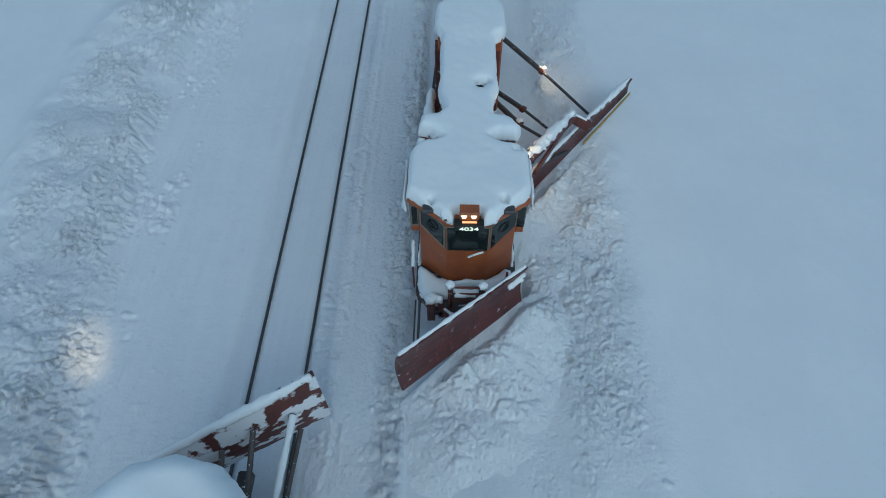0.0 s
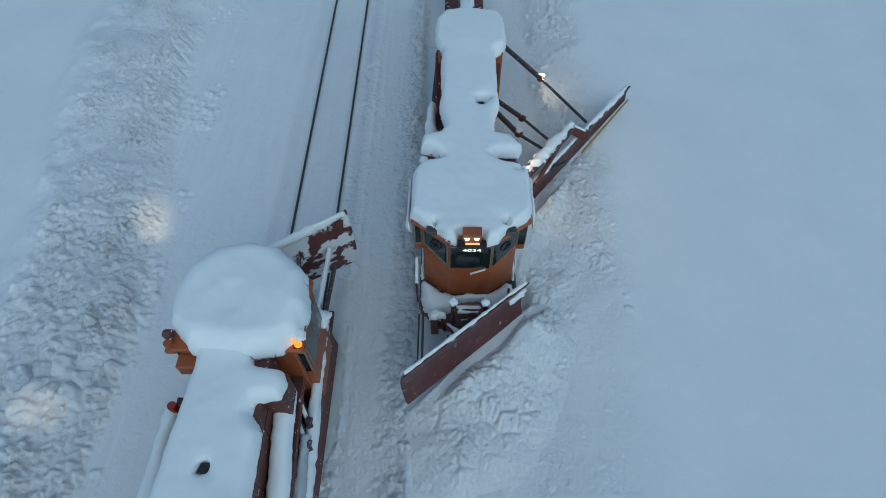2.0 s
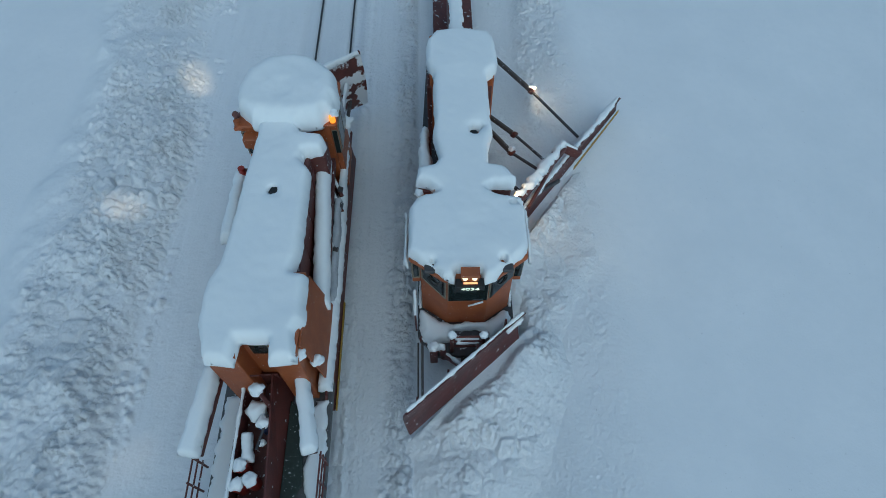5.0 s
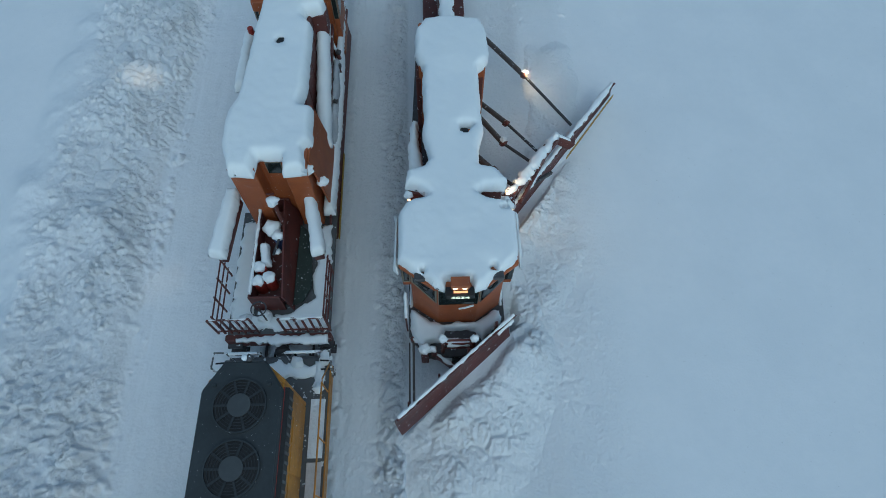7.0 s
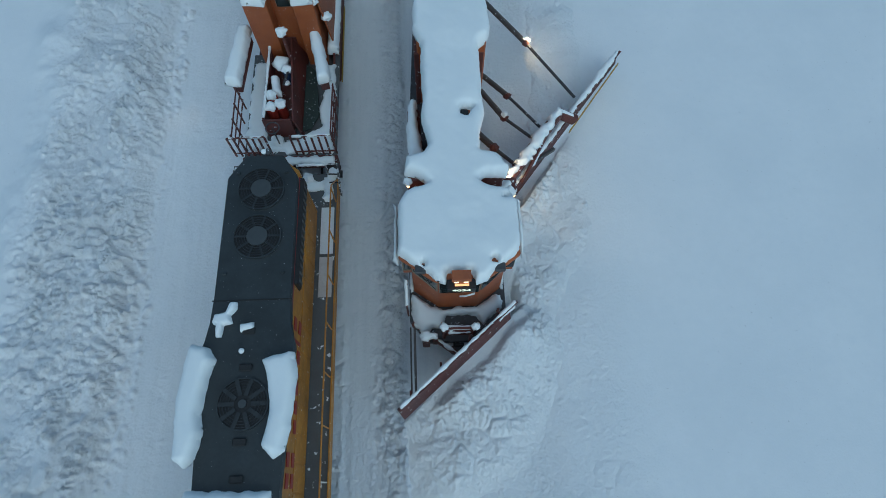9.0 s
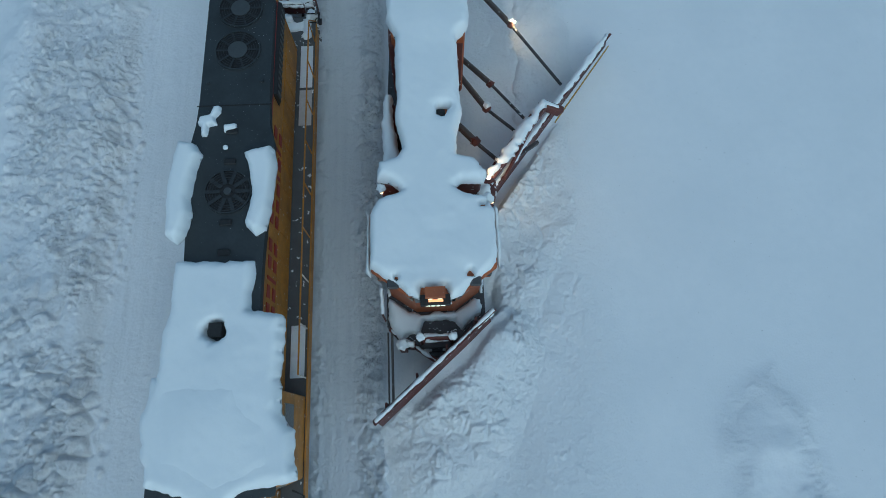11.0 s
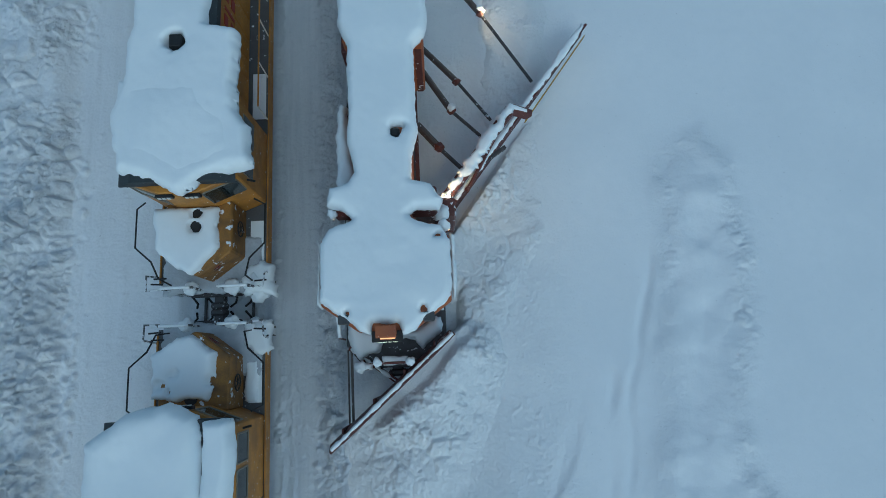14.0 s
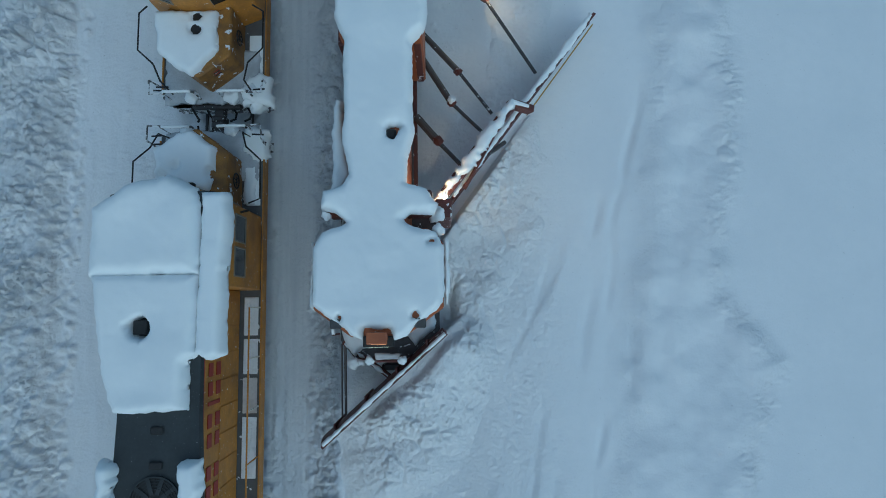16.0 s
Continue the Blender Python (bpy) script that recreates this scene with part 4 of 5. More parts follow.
# ---- standing plough at the head of the train on the left track ----
def build_left_plough():
    c = LX
    p = root("spreader_plough", (c, -2, 0.012), "orange spreader plough buried in snow, wings folded", "snow plough")
    part("underframe", bx(((c - 1.3, c + 1.3), (-10.6, 3.2), (0.8, 1.25)), bevel=0.03), RUST, p)
    part("deck", bx(((c - 1.55, c + 1.5), (-10.6, -6.3), (1.25, 1.42)), bevel=0.02), GREY, p)
    part("deck", bx(((c - 1.4, c + 1.4), (-6.3, 3.3), (1.25, 1.4)), bevel=0.02), RUST, p)
    for y in (1.8, 0.0, -7.6, -9.4):
        wheelset(y, c, 0.012, p)
    # cab
    cab = plan_wall("cab", [(c - 0.55, 2.95), (c + 0.55, 2.95), (c + 1.3, 2.4), (c + 1.3, 0.6), (c - 1.3, 0.6), (c - 1.3, 2.4)], 1.4, 4.45, ORANGE, p)
    part("roof", prism([(c - 0.65, 3.1), (c + 0.65, 3.1), (c + 1.5, 2.4), (c + 1.5, 0.55), (c - 1.5, 0.55), (c - 1.5, 2.4)], 4.45, 4.56, 0.03), ORANGE, cab)
    for s in (-1, 1):
        x0, x1 = c + s * 1.3, c + s * 1.48
        part("bay_window", bx(((min(x0, x1), max(x0, x1)), (0.7, 2.2), (1.45, 4.45)), bevel=0.02), ORANGE, cab)
        for ya, yb in ((0.82, 1.42), (1.52, 2.1)):
            window([(x1 + s * 0.004, ya, 3.2), (x1 + s * 0.004, yb, 3.2), (x1 + s * 0.004, yb, 4.25), (x1 + s * 0.004, ya, 4.25)], cab)
        window([(x0 + s * 0.02, 0.69, 3.2), (x1 - s * 0.02, 0.69, 3.2), (x1 - s * 0.02, 0.69, 4.2), (x0 + s * 0.02, 0.69, 4.2)], cab)
    window([(c - 0.5, 2.96, 3.3), (c + 0.5, 2.96, 3.3), (c + 0.5, 2.96, 4.1), (c - 0.5, 2.96, 4.1)], cab)
    for x, y, z in ((-3.55, 0.72, 4.66), (-6.42, 0.66, 4.6)):
        bc = part("beacon", disc((x, y, z), 0.09, 0.22, 14), AMBER if x > c else ORANGE, cab, "lit amber beacon" if x > c else "unlit orange beacon")
        part("bracket", bx(((x - 0.12, x + 0.12), (y - 0.12, y + 0.12), (z - 0.22, z - 0.1)), bevel=0.02), ORANGE, bc)
    part("horn", ball((-6.44, 0.85, 4.75), 0.12, 2), RUST, cab)
    part("side_box", bx(((-6.3, -5.8), (0.25, 0.6), (3.9, 4.3)), bevel=0.03), ORANGE, cab, "orange lamp bracket box")
    part("cone", disc((-6.35, -0.45, 3.7), 0.1, 0.3, 12), RED, p, "red marker cone")
    # hood and rear house
    part("hood", bx(((c - 0.78, c + 0.8), (-4.6, 0.6), (1.4, 4.42)), bevel=0.05), RUST, p)
    for y in (-4.3, -3.2, -2.1, -1.0):
        part("hood_door", bx(((c + 0.8, c + 0.825), (y, y + 1.0), (1.7, 4.0)), bevel=0.01), RUST_CLEAN, p)
    part("shoulder", bx(((c + 0.6, -3.7), (-0.55, 0.1), (3.4, 4.4)), bevel=0.04), RUST, p)
    part("exhaust", prism([(c - 0.13, -2.1), (c + 0.07, -2.12), (c + 0.12, -1.9), (c - 0.06, -1.9)], 4.3, 4.77, 0.02), BLACK, p, "black exhaust outlet in snow")
    house = part("rear_house", prism([(c - 1.1, -4.5), (c + 1.12, -4.5), (c + 1.12, -6.8), (c + 0.46, -6.8), (c + 0.46, -6.3), (c - 0.34, -6.3), (c - 0.34, -6.8), (c - 1.1, -6.8)], 1.4, 4.55, 0.02), ORANGE, p)
    door = part("door", bx(((c - 0.26, c + 0.4), (-6.34, -6.31), (1.6, 4.4)), bevel=0.01), ORANGE, house, "orange rear door")
    window([(c - 0.14, -6.35, 3.75), (c + 0.28, -6.35, 3.75), (c + 0.28, -6.35, 4.25), (c - 0.14, -6.35, 4.25)], door)
    part("side_panel", quad([(c + 1.13, -4.5, 4.3), (c + 1.13, -6.5, 4.5), (c + 1.45, -6.5, 1.5), (c + 1.45, -4.2, 1.5)], 0.05), ORANGE, house, "orange sloping side panel")
    part("hand_rail", tube([(c - 0.75, -6.7, 2.6), (c - 0.75, -6.75, 3.2), (c - 0.1, -6.75, 3.2)], 0.025, 6), RUST, house)
    # front blade seen from behind
    blade = part("front_blade", slab((-3.2, 5.68, 3.05), (-6.5, 3.7, 2.85), 0.45, 0.6, 0.09, 0.2, 8, 12), FROSTED, p, "snow-plastered oxide-red front blade")
    for k in range(4):
        a = Vector((-3.55 - 0.8 * k, 5.42 - 0.48 * k, 0))
        part("rib", beam(a + Vector((0.06, -0.14, 0.7)), a + Vector((0.06, -0.14, 2.7)), 0.08, 0.16), RUST, blade)
    for a, b in (((-3.8, 5.1, 2.0), (-4.0, 3.0, 1.5)), ((-4.6, 4.6, 2.2), (-4.6, 2.9, 1.5)), ((-5.3, 4.2, 2.0), (-5.2, 2.9, 1.4)), ((-3.75, 5.0, 1.2), (-3.9, 2.6, 1.1))):
        part("push_rod", tube([a, b], 0.07), PIPE, p)
    part("coupler", bx(((c - 0.18, c + 0.18), (3.2, 4.0), (0.8, 1.1)), bevel=0.04), STEEL, p)
    # folded wings along both sides
    wing = part("wing_blade", slab((-3.58, -6.9, 1.95), (-3.52, 2.6, 2.2), 0.55, 0.6, 0.06, 0.08, 5, 14), RUST_CLEAN, p, "folded oxide-red wing blade")
    part("edge", bx(((-3.5, -3.46), (-6.9, -3.4), (0.5, 0.66)), bevel=0.01), GOLD, wing, "worn yellow cutting edge")
    wing2 = part("wing_blade", slab((-6.44, 2.2, 2.0), (-6.46, -4.0, 2.0), 0.6, 0.6, 0.06, 0.08, 5, 8), RUST_CLEAN, p)
    part("wing_arm", beam((-3.85, 0.6, 2.9), (-3.72, -4.6, 2.5), 0.26, 0.26), RUST, p)
    part("wing_arm", beam((-6.35, -0.1, 3.3), (-6.4, -2.6, 3.1), 0.22, 0.26), RUST, p)
    for a, b, r in (((-4.1, -0.8, 3.6), (-3.6, -1.8, 2.2), 0.07), ((-4.1, -1.6, 3.0), (-3.6, -0.7, 1.9), 0.06), ((-4.1, -2.3, 2.8), (-3.62, -1.5, 2.4), 0.08), ((-4.05, 0.2, 2.6), (-3.55, -0.8, 2.3), 0.06), ((-4.1, -3.0, 1.8), (-3.6, -3.6, 1.6), 0.06)):
        part("strut", tube([a, b], r), STEEL, p)
    for y0, z0, r in ((0.3, 2.7, 0.07), (-0.2, 2.5, 0.09), (-1.9, 2.6, 0.06), (-2.7, 2.3, 0.08)):
        link = part("link", tube([(-3.9, y0, z0), (-3.52, y0 - 0.75, z0 - 0.35)], r, 8), RUST, p)
        part("pin", tube([(-3.6, y0 - 0.62, z0 - 0.12), (-3.48, y0 - 0.66, z0 - 0.12)], r * 1.3, 8), STEEL, link)
        part("snow_bead", tube([(-3.86, y0 - 0.08, z0 + r), (-3.7, y0 - 0.4, z0 - 0.14 + r), (-3.58, y0 - 0.62, z0 - 0.28 + r)], r * 0.7, 8), SNOW, link, smooth=True)
    for y in (-0.5, -0.9, -1.3):
        part("cylinder", tube([(-3.95, y, 1.8), (-3.62, y - 0.5, 1.7)], 0.09), STEEL, p)
    # deck: open tool bin, side boxes, railings
    part("bar", tube([(-4.95, -7.5, 2.3), (-5.1, -8.4, 2.4)], 0.04), STEEL, p)
    part("stack", tube([(c, -7.25, 1.4), (c, -7.25, 3.5)], 0.06), RUST, p)
    for a, b in (((-6.45, -6.4, 2.45), (-6.62, -8.5, 2.45)), ((-4.1, -6.4, 2.45), (-3.72, -8.5, 2.45))):
        part("side_box", beam(a, b, 0.28, 0.55, 0.02), RUST_CLEAN, p, "oxide-red side box under snow")
    for s, xa in ((-1, -6.62), (1, -3.45)):
        for z in (1.8, 2.15, 2.5):
            part("side_rail", tube([(xa, -8.5, z), (xa - 0.02 * s, -10.45, z)], 0.025, 6), RUST, p)
        for k, y in enumerate((-8.6, -9.2, -9.8, -10.4)):
            part("post", tube([(xa, y, 1.4), (xa, y, 2.55)], 0.03, 6), RUST, p)
    for xa, xb, z1 in ((-6.75, -5.55, 2.5), (-4.75, -3.42, 2.5)):
        gate = part("end_rail", tube([(xa, -10.5, z1), (xb, -10.5, z1 + 0.05)], 0.035, 6), RUST, p)
        k = 7
        for i in range(k):
            x = xa + (xb - xa) * i / (k - 1)
            part("slat", bx(((x - 0.03, x + 0.03), (-10.53, -10.48), (1.42, z1)), bevel=0.008), RUST, gate)
        part("lower_rail", tube([(xa, -10.5, 1.6), (xb, -10.5, 1.6)], 0.03, 6), RUST, gate)
    part("brake_wheel", ring((-5.3, -10.2, 2.55), 0.2, 0.03, 0.03, 20), STEEL, p)
    part("brake_stem", tube([(-5.3, -10.2, 1.4), (-5.3, -10.2, 2.56)], 0.025, 6), STEEL, p)
    part("end_beam", bx(((c - 1.6, c + 1.55), (-10.75, -10.55), (0.9, 1.45)), bevel=0.03), RUST, p)
    part("coupler", bx(((c - 0.16, c + 0.16), (-11.1, -10.7), (0.75, 1.05)), bevel=0.04), STEEL, p)
    for x in (-3.6, -6.3):
        for z in (0.45, 0.8, 1.15):
            part("step", bx(((x - 0.22, x + 0.22), (-10.9, -10.62), (z, z + 0.04)), bevel=0.01), STEEL, p)
    return p


def left_plough_snow(p):
    lab = "deep fresh snow lying on the standing plough"
    for poly, base, thick, kw in (
        ([(-6.52, 1.8), (-6.42, 1.05), (-5.9, 0.5), (-4.6, 0.35), (-3.85, 0.5), (-3.5, 0.9), (-3.38, 1.6), (-3.55, 2.5), (-4.2, 3.12), (-5.0, 3.3), (-5.8, 3.1), (-6.35, 2.55)], 4.5, 0.72, dict(r=0.6, rag=0.04)),
        ([(-5.75, 0.7), (-4.6, 0.7), (-4.45, 0.2), (-3.8, 0.12), (-3.68, -0.15), (-3.75, -0.5), (-4.25, -0.6), (-4.3, -0.85), (-4.02, -1.2), (-4.02, -3.9), (-4.12, -4.5), (-3.78, -4.6), (-3.7, -5.9), (-3.9, -6.2),
          (-3.78, -6.95), (-4.48, -6.98), (-4.52, -6.42), (-5.26, -6.38), (-5.3, -6.98), (-6.0, -6.9), (-6.3, -6.0), (-6.32, -4.9), (-6.05, -4.2), (-5.85, -1.0), (-5.75, 0.1)], 4.42, 0.42,
         dict(r=0.3, rag=0.028, pits=((-4.97, -2.0, 0.11, 0.14),))),
        ([(-6.66, -0.3), (-6.24, -0.25), (-6.18, -2.8), (-6.72, -2.85)], 3.35, 0.36, dict(r=0.24, rag=0.05)),
        ([(-6.66, -6.3), (-6.22, -6.3), (-6.38, -8.65), (-6.9, -8.6)], 2.72, 0.34, dict(r=0.16, rag=0.04)),
        ([(-4.32, -6.45), (-3.9, -6.4), (-3.44, -8.55), (-3.88, -8.65)], 2.72, 0.34, dict(r=0.16, rag=0.04)),
        ([(-6.45, -6.7), (-5.75, -6.7), (-5.75, -9.9), (-4.7, -9.95), (-4.05, -9.4), (-4.0, -6.8), (-3.5, -6.8), (-3.5, -10.5), (-6.5, -10.5)], 1.42, 0.13, dict(r=0.15, rag=0.12)),
        ([(-3.8, -6.8), (-3.36, -6.8), (-3.34, -1.0), (-3.5, 0.9), (-3.75, -1.6), (-3.8, -4.6)], 1.95, 0.26, dict(r=0.18, rag=0.05)),
    ):
        snow("snow_cap", poly, base, thick, lab, None, p, **kw)
    lab = "roll of snow along a steel edge"
    bead((-3.22, 5.62, 3.03), (-6.5, 3.68, 2.84), 0.22, 0.14, lab, p, 0.05)
    bead((-3.95, 0.05, 3.5), (-3.74, -4.65, 2.65), 0.5, 0.36, lab, p, 0.03)
    bead((-3.62, -0.6, 2.35), (-3.58, -4.2, 2.1), 0.3, 0.26, "greyer roll of snow on folded wing", p, 0.04, CRUST)
    bead((-3.56, 2.6, 2.2), (-3.58, -0.8, 2.1), 0.26, 0.2, lab, p, 0.05)
    bead((-3.78, 5.05, 2.05), (-3.98, 3.1, 1.6), 0.16, 0.1, lab, p)
    bead((-5.68, -6.5, 2.4), (-5.68, -9.7, 2.4), 0.09, 0.05, lab, p)
    bead((-6.7, -10.5, 2.53), (-5.6, -10.5, 2.56), 0.08, 0.05, lab, p)
    bead((-4.7, -10.5, 2.53), (-3.45, -10.5, 2.56), 0.08, 0.05, lab, p)
    bead((-3.5, -10.75, 1.47), (-6.3, -10.75, 1.47), 0.3, 0.1, lab, p, 0.1)
    bead((-5.48, -7.9, 2.1), (-5.36, -8.65, 2.1), 0.3, 0.26, lab, p, 0.06)
    for x, y, z, r in ((-3.5, 2.2, 3.0, 0.25), (-3.5, 0.85, 4.75, 0.14), (-4.95, -7.25, 3.58, 0.17), (-5.3, -7.35, 2.2, 0.26), 
                       (-5.05, -8.2, 2.2, 0.1), (-6.0, -10.2, 1.55, 0.22), (-5.4, -10.05, 1.6, 0.2), (-3.6, -6.4, 3.3, 0.16), (-3.82, -6.6, 4.2, 0.15)):
        clump((x, y, z), r, p)


left_plough_snow(build_left_plough())


def deck_load():
    bn = root("tool_bin", (-5.2, -8.1, 1.42), "oxide-red open tool bin on plough deck", "bin")
    part("wall", bx(((-5.72, -5.66), (-9.75, -6.45), (1.42, 2.4))), RUST_CLEAN, bn)
    part("wall", bx(((-5.72, -4.8), (-9.8, -9.74), (1.42, 2.4))), RUST_CLEAN, bn)
    part("wall", bx(((-5.72, -4.8), (-6.45, -6.4), (1.42, 2.4))), RUST_CLEAN, bn)
    part("floor_plate", bx(((-5.65, -4.85), (-9.73, -6.46), (1.43, 1.68))), RUST, bn)
    part("side", quad([(-4.98, -6.42, 2.4), (-4.74, -9.8, 2.4), (-4.6, -9.8, 1.42), (-4.6, -6.42, 1.42)], 0.05), RUST_CLEAN, bn)
    mt = root("floor_mat", (-4.3, -8.3, 1.5), "dark frosted green mat on snowy deck", "mat")
    part("mat", prism([(-4.58, -6.9), (-4.25, -7.2), (-4.12, -8.2), (-4.05, -9.1), (-4.3, -9.6), (-4.58, -9.7)], 1.5, 1.6, 0.02), GREEN, mt)
    for x, y, m, tone in ((-5.5, -9.2, RED, "red"), (-5.5, -8.75, RED, "red"), (-5.2, -9.1, RED, "red"), (-5.05, -7.7, BLUE, "blue")):
        can = root("fuel_drum", (x, y, 1.68), "small %s drum capped with snow in tool bin" % tone, "drum", "drums in the bin")
        part("barrel", disc((x, y, 1.96), 0.17, 0.56, 16), m, can)
        part("rim", ring((x, y, 2.22), 0.16, 0.025, 0.03, 16), m, can)
        clump((x, y, 2.32), 0.18, can)


deck_load()


# ---- locomotives ----
def build_loco(yn, d, label, panels, vent):
    """A hood locomotive; l runs back from the nose coupler along the direction d."""
    c = LX + 0.06

    def Y(l):
        return yn + d * l

    def b(x0, x1, l0, l1, z0, z1, bevel=0.02):
        ya, yb = sorted((Y(l0), Y(l1)))
        return bx(((c + x0, c + x1), (ya, yb), (z0, z1)), bevel=bevel)

    def pl(pts):
        return [(c + x, Y(l)) for x, l in pts]

    p = root("locomotive", (c, Y(9), 0.012), label, "locomotive", "train locomotives")
    part("frame", b(-1.45, 1.45, 0.35, 17.9, 0.95, 1.4), GREY, p)
    part("walkway", b(-1.55, 1.55, 0.45, 17.8, 1.4, 1.5), GREY, p)
    for sx in (-1, 1):
        part("sill", b(sx * 1.55 - 0.02, sx * 1.55 + 0.02, 0.6, 17.6, 1.15, 1.56, 0.005), YELLOW, p, "yellow sill stripe")
    for l0 in (2.2, 11.8):
        for k in range(2):
            wheelset(Y(l0 + 0.6 + 2.6 * k), c, 0.012, p)
        for sx in (-1, 1):
            part("truck_frame", b(sx * 1.05 - 0.08, sx * 1.05 + 0.08, l0, l0 + 3.9, 0.35, 0.8, 0.04), STEEL, p)
    part("fuel_tank", b(-1.2, 1.2, 7.2, 11.2, 0.3, 0.95, 0.1), STEEL, p)
    # nose
    nose = part("nose", prism(pl([(-0.05, 0.62), (0.05, 0.62), (0.92, 1.28), (0.92, 2.7), (-0.92, 2.7), (-0.92, 1.28)]), 1.5, 2.72, 0.04), NOSE, p, "yellow pointed nose with chipped paint")
    for l in (2.0, 2.36):
        part("nose_vent", disc((c - 0.05, Y(l), 2.735), 0.17, 0.04, 16), BLACK, nose, "round black nose vent")
    bm = bmesh.new()
    for k in range(12):
        t0, t1 = (2 * math.pi * q / 12 for q in (k, k + 1))
        tube([(c + 0.98, Y(2.0) + 0.22 * math.cos(t), 2.2 + 0.22 * math.sin(t)) for t in (t0, t1)], 0.018, 5, into=bm)
    for t in (0.3, 1.35, 2.4):
        tube([(c + 0.98, Y(2.0) - 0.2 * math.cos(t), 2.2 - 0.2 * math.sin(t)), (c + 0.98, Y(2.0) + 0.2 * math.cos(t), 2.2 + 0.2 * math.sin(t))], 0.012, 5, into=bm)
    part("hand_brake", bm, BLACK, nose, "black hand brake wheel")
    for i in range(4):
        part("emblem_bar", quad([(c + 0.16 + 0.02 * i, Y(0.73 + 0.013 * i) - d * 0.012, 2.48 - 0.07 * i), (c + 0.5, Y(0.96) - d * 0.012, 2.48 - 0.07 * i), (c + 0.5, Y(0.96) - d * 0.012, 2.44 - 0.07 * i), (c + 0.16 + 0.02 * i, Y(0.73 + 0.013 * i) - d * 0.012, 2.44 - 0.07 * i)], 0.008), BLACK if i % 2 else RED, nose)
    # cab
    cab = part("cab", prism(pl([(-0.5, 2.55), (0.5, 2.55), (1.5, 2.95), (1.5, 5.1), (-1.5, 5.1), (-1.5, 2.95)]), 1.5, 4.15, 0.03), YELLOW, p)
    part("roof", prism([(c - 1.5, 4.15), (c + 1.5, 4.15), (c + 1.05, 4.48), (c - 1.05, 4.48)], *sorted((Y(2.75), Y(5.15))), axis="y", bevel=0.02), ROOF, cab)
    for s in (-1, 1):
        e = d * 0.012
        window([(c + s * 0.56, Y(2.575) - e, 3.1), (c + s * 1.42, Y(2.92) - e, 3.1), (c + s * 1.42, Y(2.92) - e, 3.95), (c + s * 0.56, Y(2.575) - e, 3.95)], cab)
        for la, lb in ((3.2, 3.9), (4.05, 4.8)):
            window([(c + s * 1.505, Y(la), 2.9), (c + s * 1.505, Y(lb), 2.9), (c + s * 1.505, Y(lb), 3.7), (c + s * 1.505, Y(la), 3.7)], cab)
        part("number_bar", b(s * 0.35 - 0.22, s * 0.35 + 0.22, 2.46, 2.54, 3.95, 4.12, 0.01), BLACK, cab)
        for i in range(3):
            part("plate_bar", b(s * 0.35 - 0.17 + 0.12 * i, s * 0.35 - 0.09 + 0.12 * i, 2.435, 2.46, 3.99, 4.08, 0.003), WHITE, cab)
        part("mirror", tube([(c + s * 1.5, Y(3.1), 3.3), (c + s * 1.72, Y(3.05), 3.3)], 0.03, 6), BLACK, cab)
    # hood
    hood = part("hood", b(-0.92, 0.92, 5.1, 16.4, 1.5, 4.1, 0.03), YELLOW, p, "yellow hood side with red lettering")
    part("end_wall", prism(pl([(-0.92, 16.4), (0.92, 16.4), (0.92, 16.5), (0.5, 16.85), (-0.5, 16.85), (-0.92, 16.5)]), 1.5, 4.1, 0.02), YELLOW, hood)
    for i in range(15):
        for s in (-1, 1):
            part("hood_door", b(s * 0.93 - 0.012, s * 0.93 + 0.012, 5.4 + 0.7 * i, 6.03 + 0.7 * i, 1.62, 2.9, 0.006), YELLOW, hood)
    for s in (-1, 1):
        part("roof_line", b(s * 0.935 - 0.012, s * 0.935 + 0.012, 5.15, 16.3, 4.0, 4.09, 0.004), RED, hood, "thin red stripe")
        l = 7.0
        for wdt in (0.42, 0.42, 0.12, 0.42, 0.42, 0, 0.42, 0.42, 0.42, 0.12, 0.42, 0.12, 0.42):
            if wdt:
                for z0, z1 in ((2.95, 3.22), (3.45, 3.72)) if wdt > 0.2 else ((2.95, 3.72),):
                    part("letter_bar", b(s * 0.935 - 0.006, s * 0.935 + 0.012, l, l + max(wdt - 0.08, 0.1), z0, z1, 0.002), RED, hood)
            l += max(wdt, 0.25) + 0.06
    roof = part("hood_roof", prism(pl([(-0.98, 5.1), (0.98, 5.1), (0.98, 8.3), (1.14, 11.5), (0.95, 12.1), (0.95, 12.8), (0.95, 16.2), (0.5, 16.88), (-0.5, 16.88), (-0.95, 16.2), (-0.95, 12.8), (-0.95, 12.1), (-1.14, 11.5), (-0.98, 8.3)]), 4.1, 4.36, 0.04), ROOF, p, "charcoal hood roof")
    part("seam", b(-1.0, 1.0, 12.68, 12.71, 4.355, 4.375, 0.003), BLACK, roof)
    for s in (-1, 1):
        side = part("radiator_flare", prism([(c + s * 0.93, 3.35), (c + s * 1.05, 3.6), (c + s * 1.05, 4.02), (c + s * 0.93, 4.06)], *sorted((Y(13.2), Y(16.3))), axis="y", bevel=0.01), BLACK, p, "black radiator intake grille")
        for i in range(14):
            part("slat", b(s * 1.06 - 0.012, s * 1.06 + 0.012, 13.3 + 0.21 * i, 13.36 + 0.21 * i, 3.64, 3.98, 0.003), GREY, side)
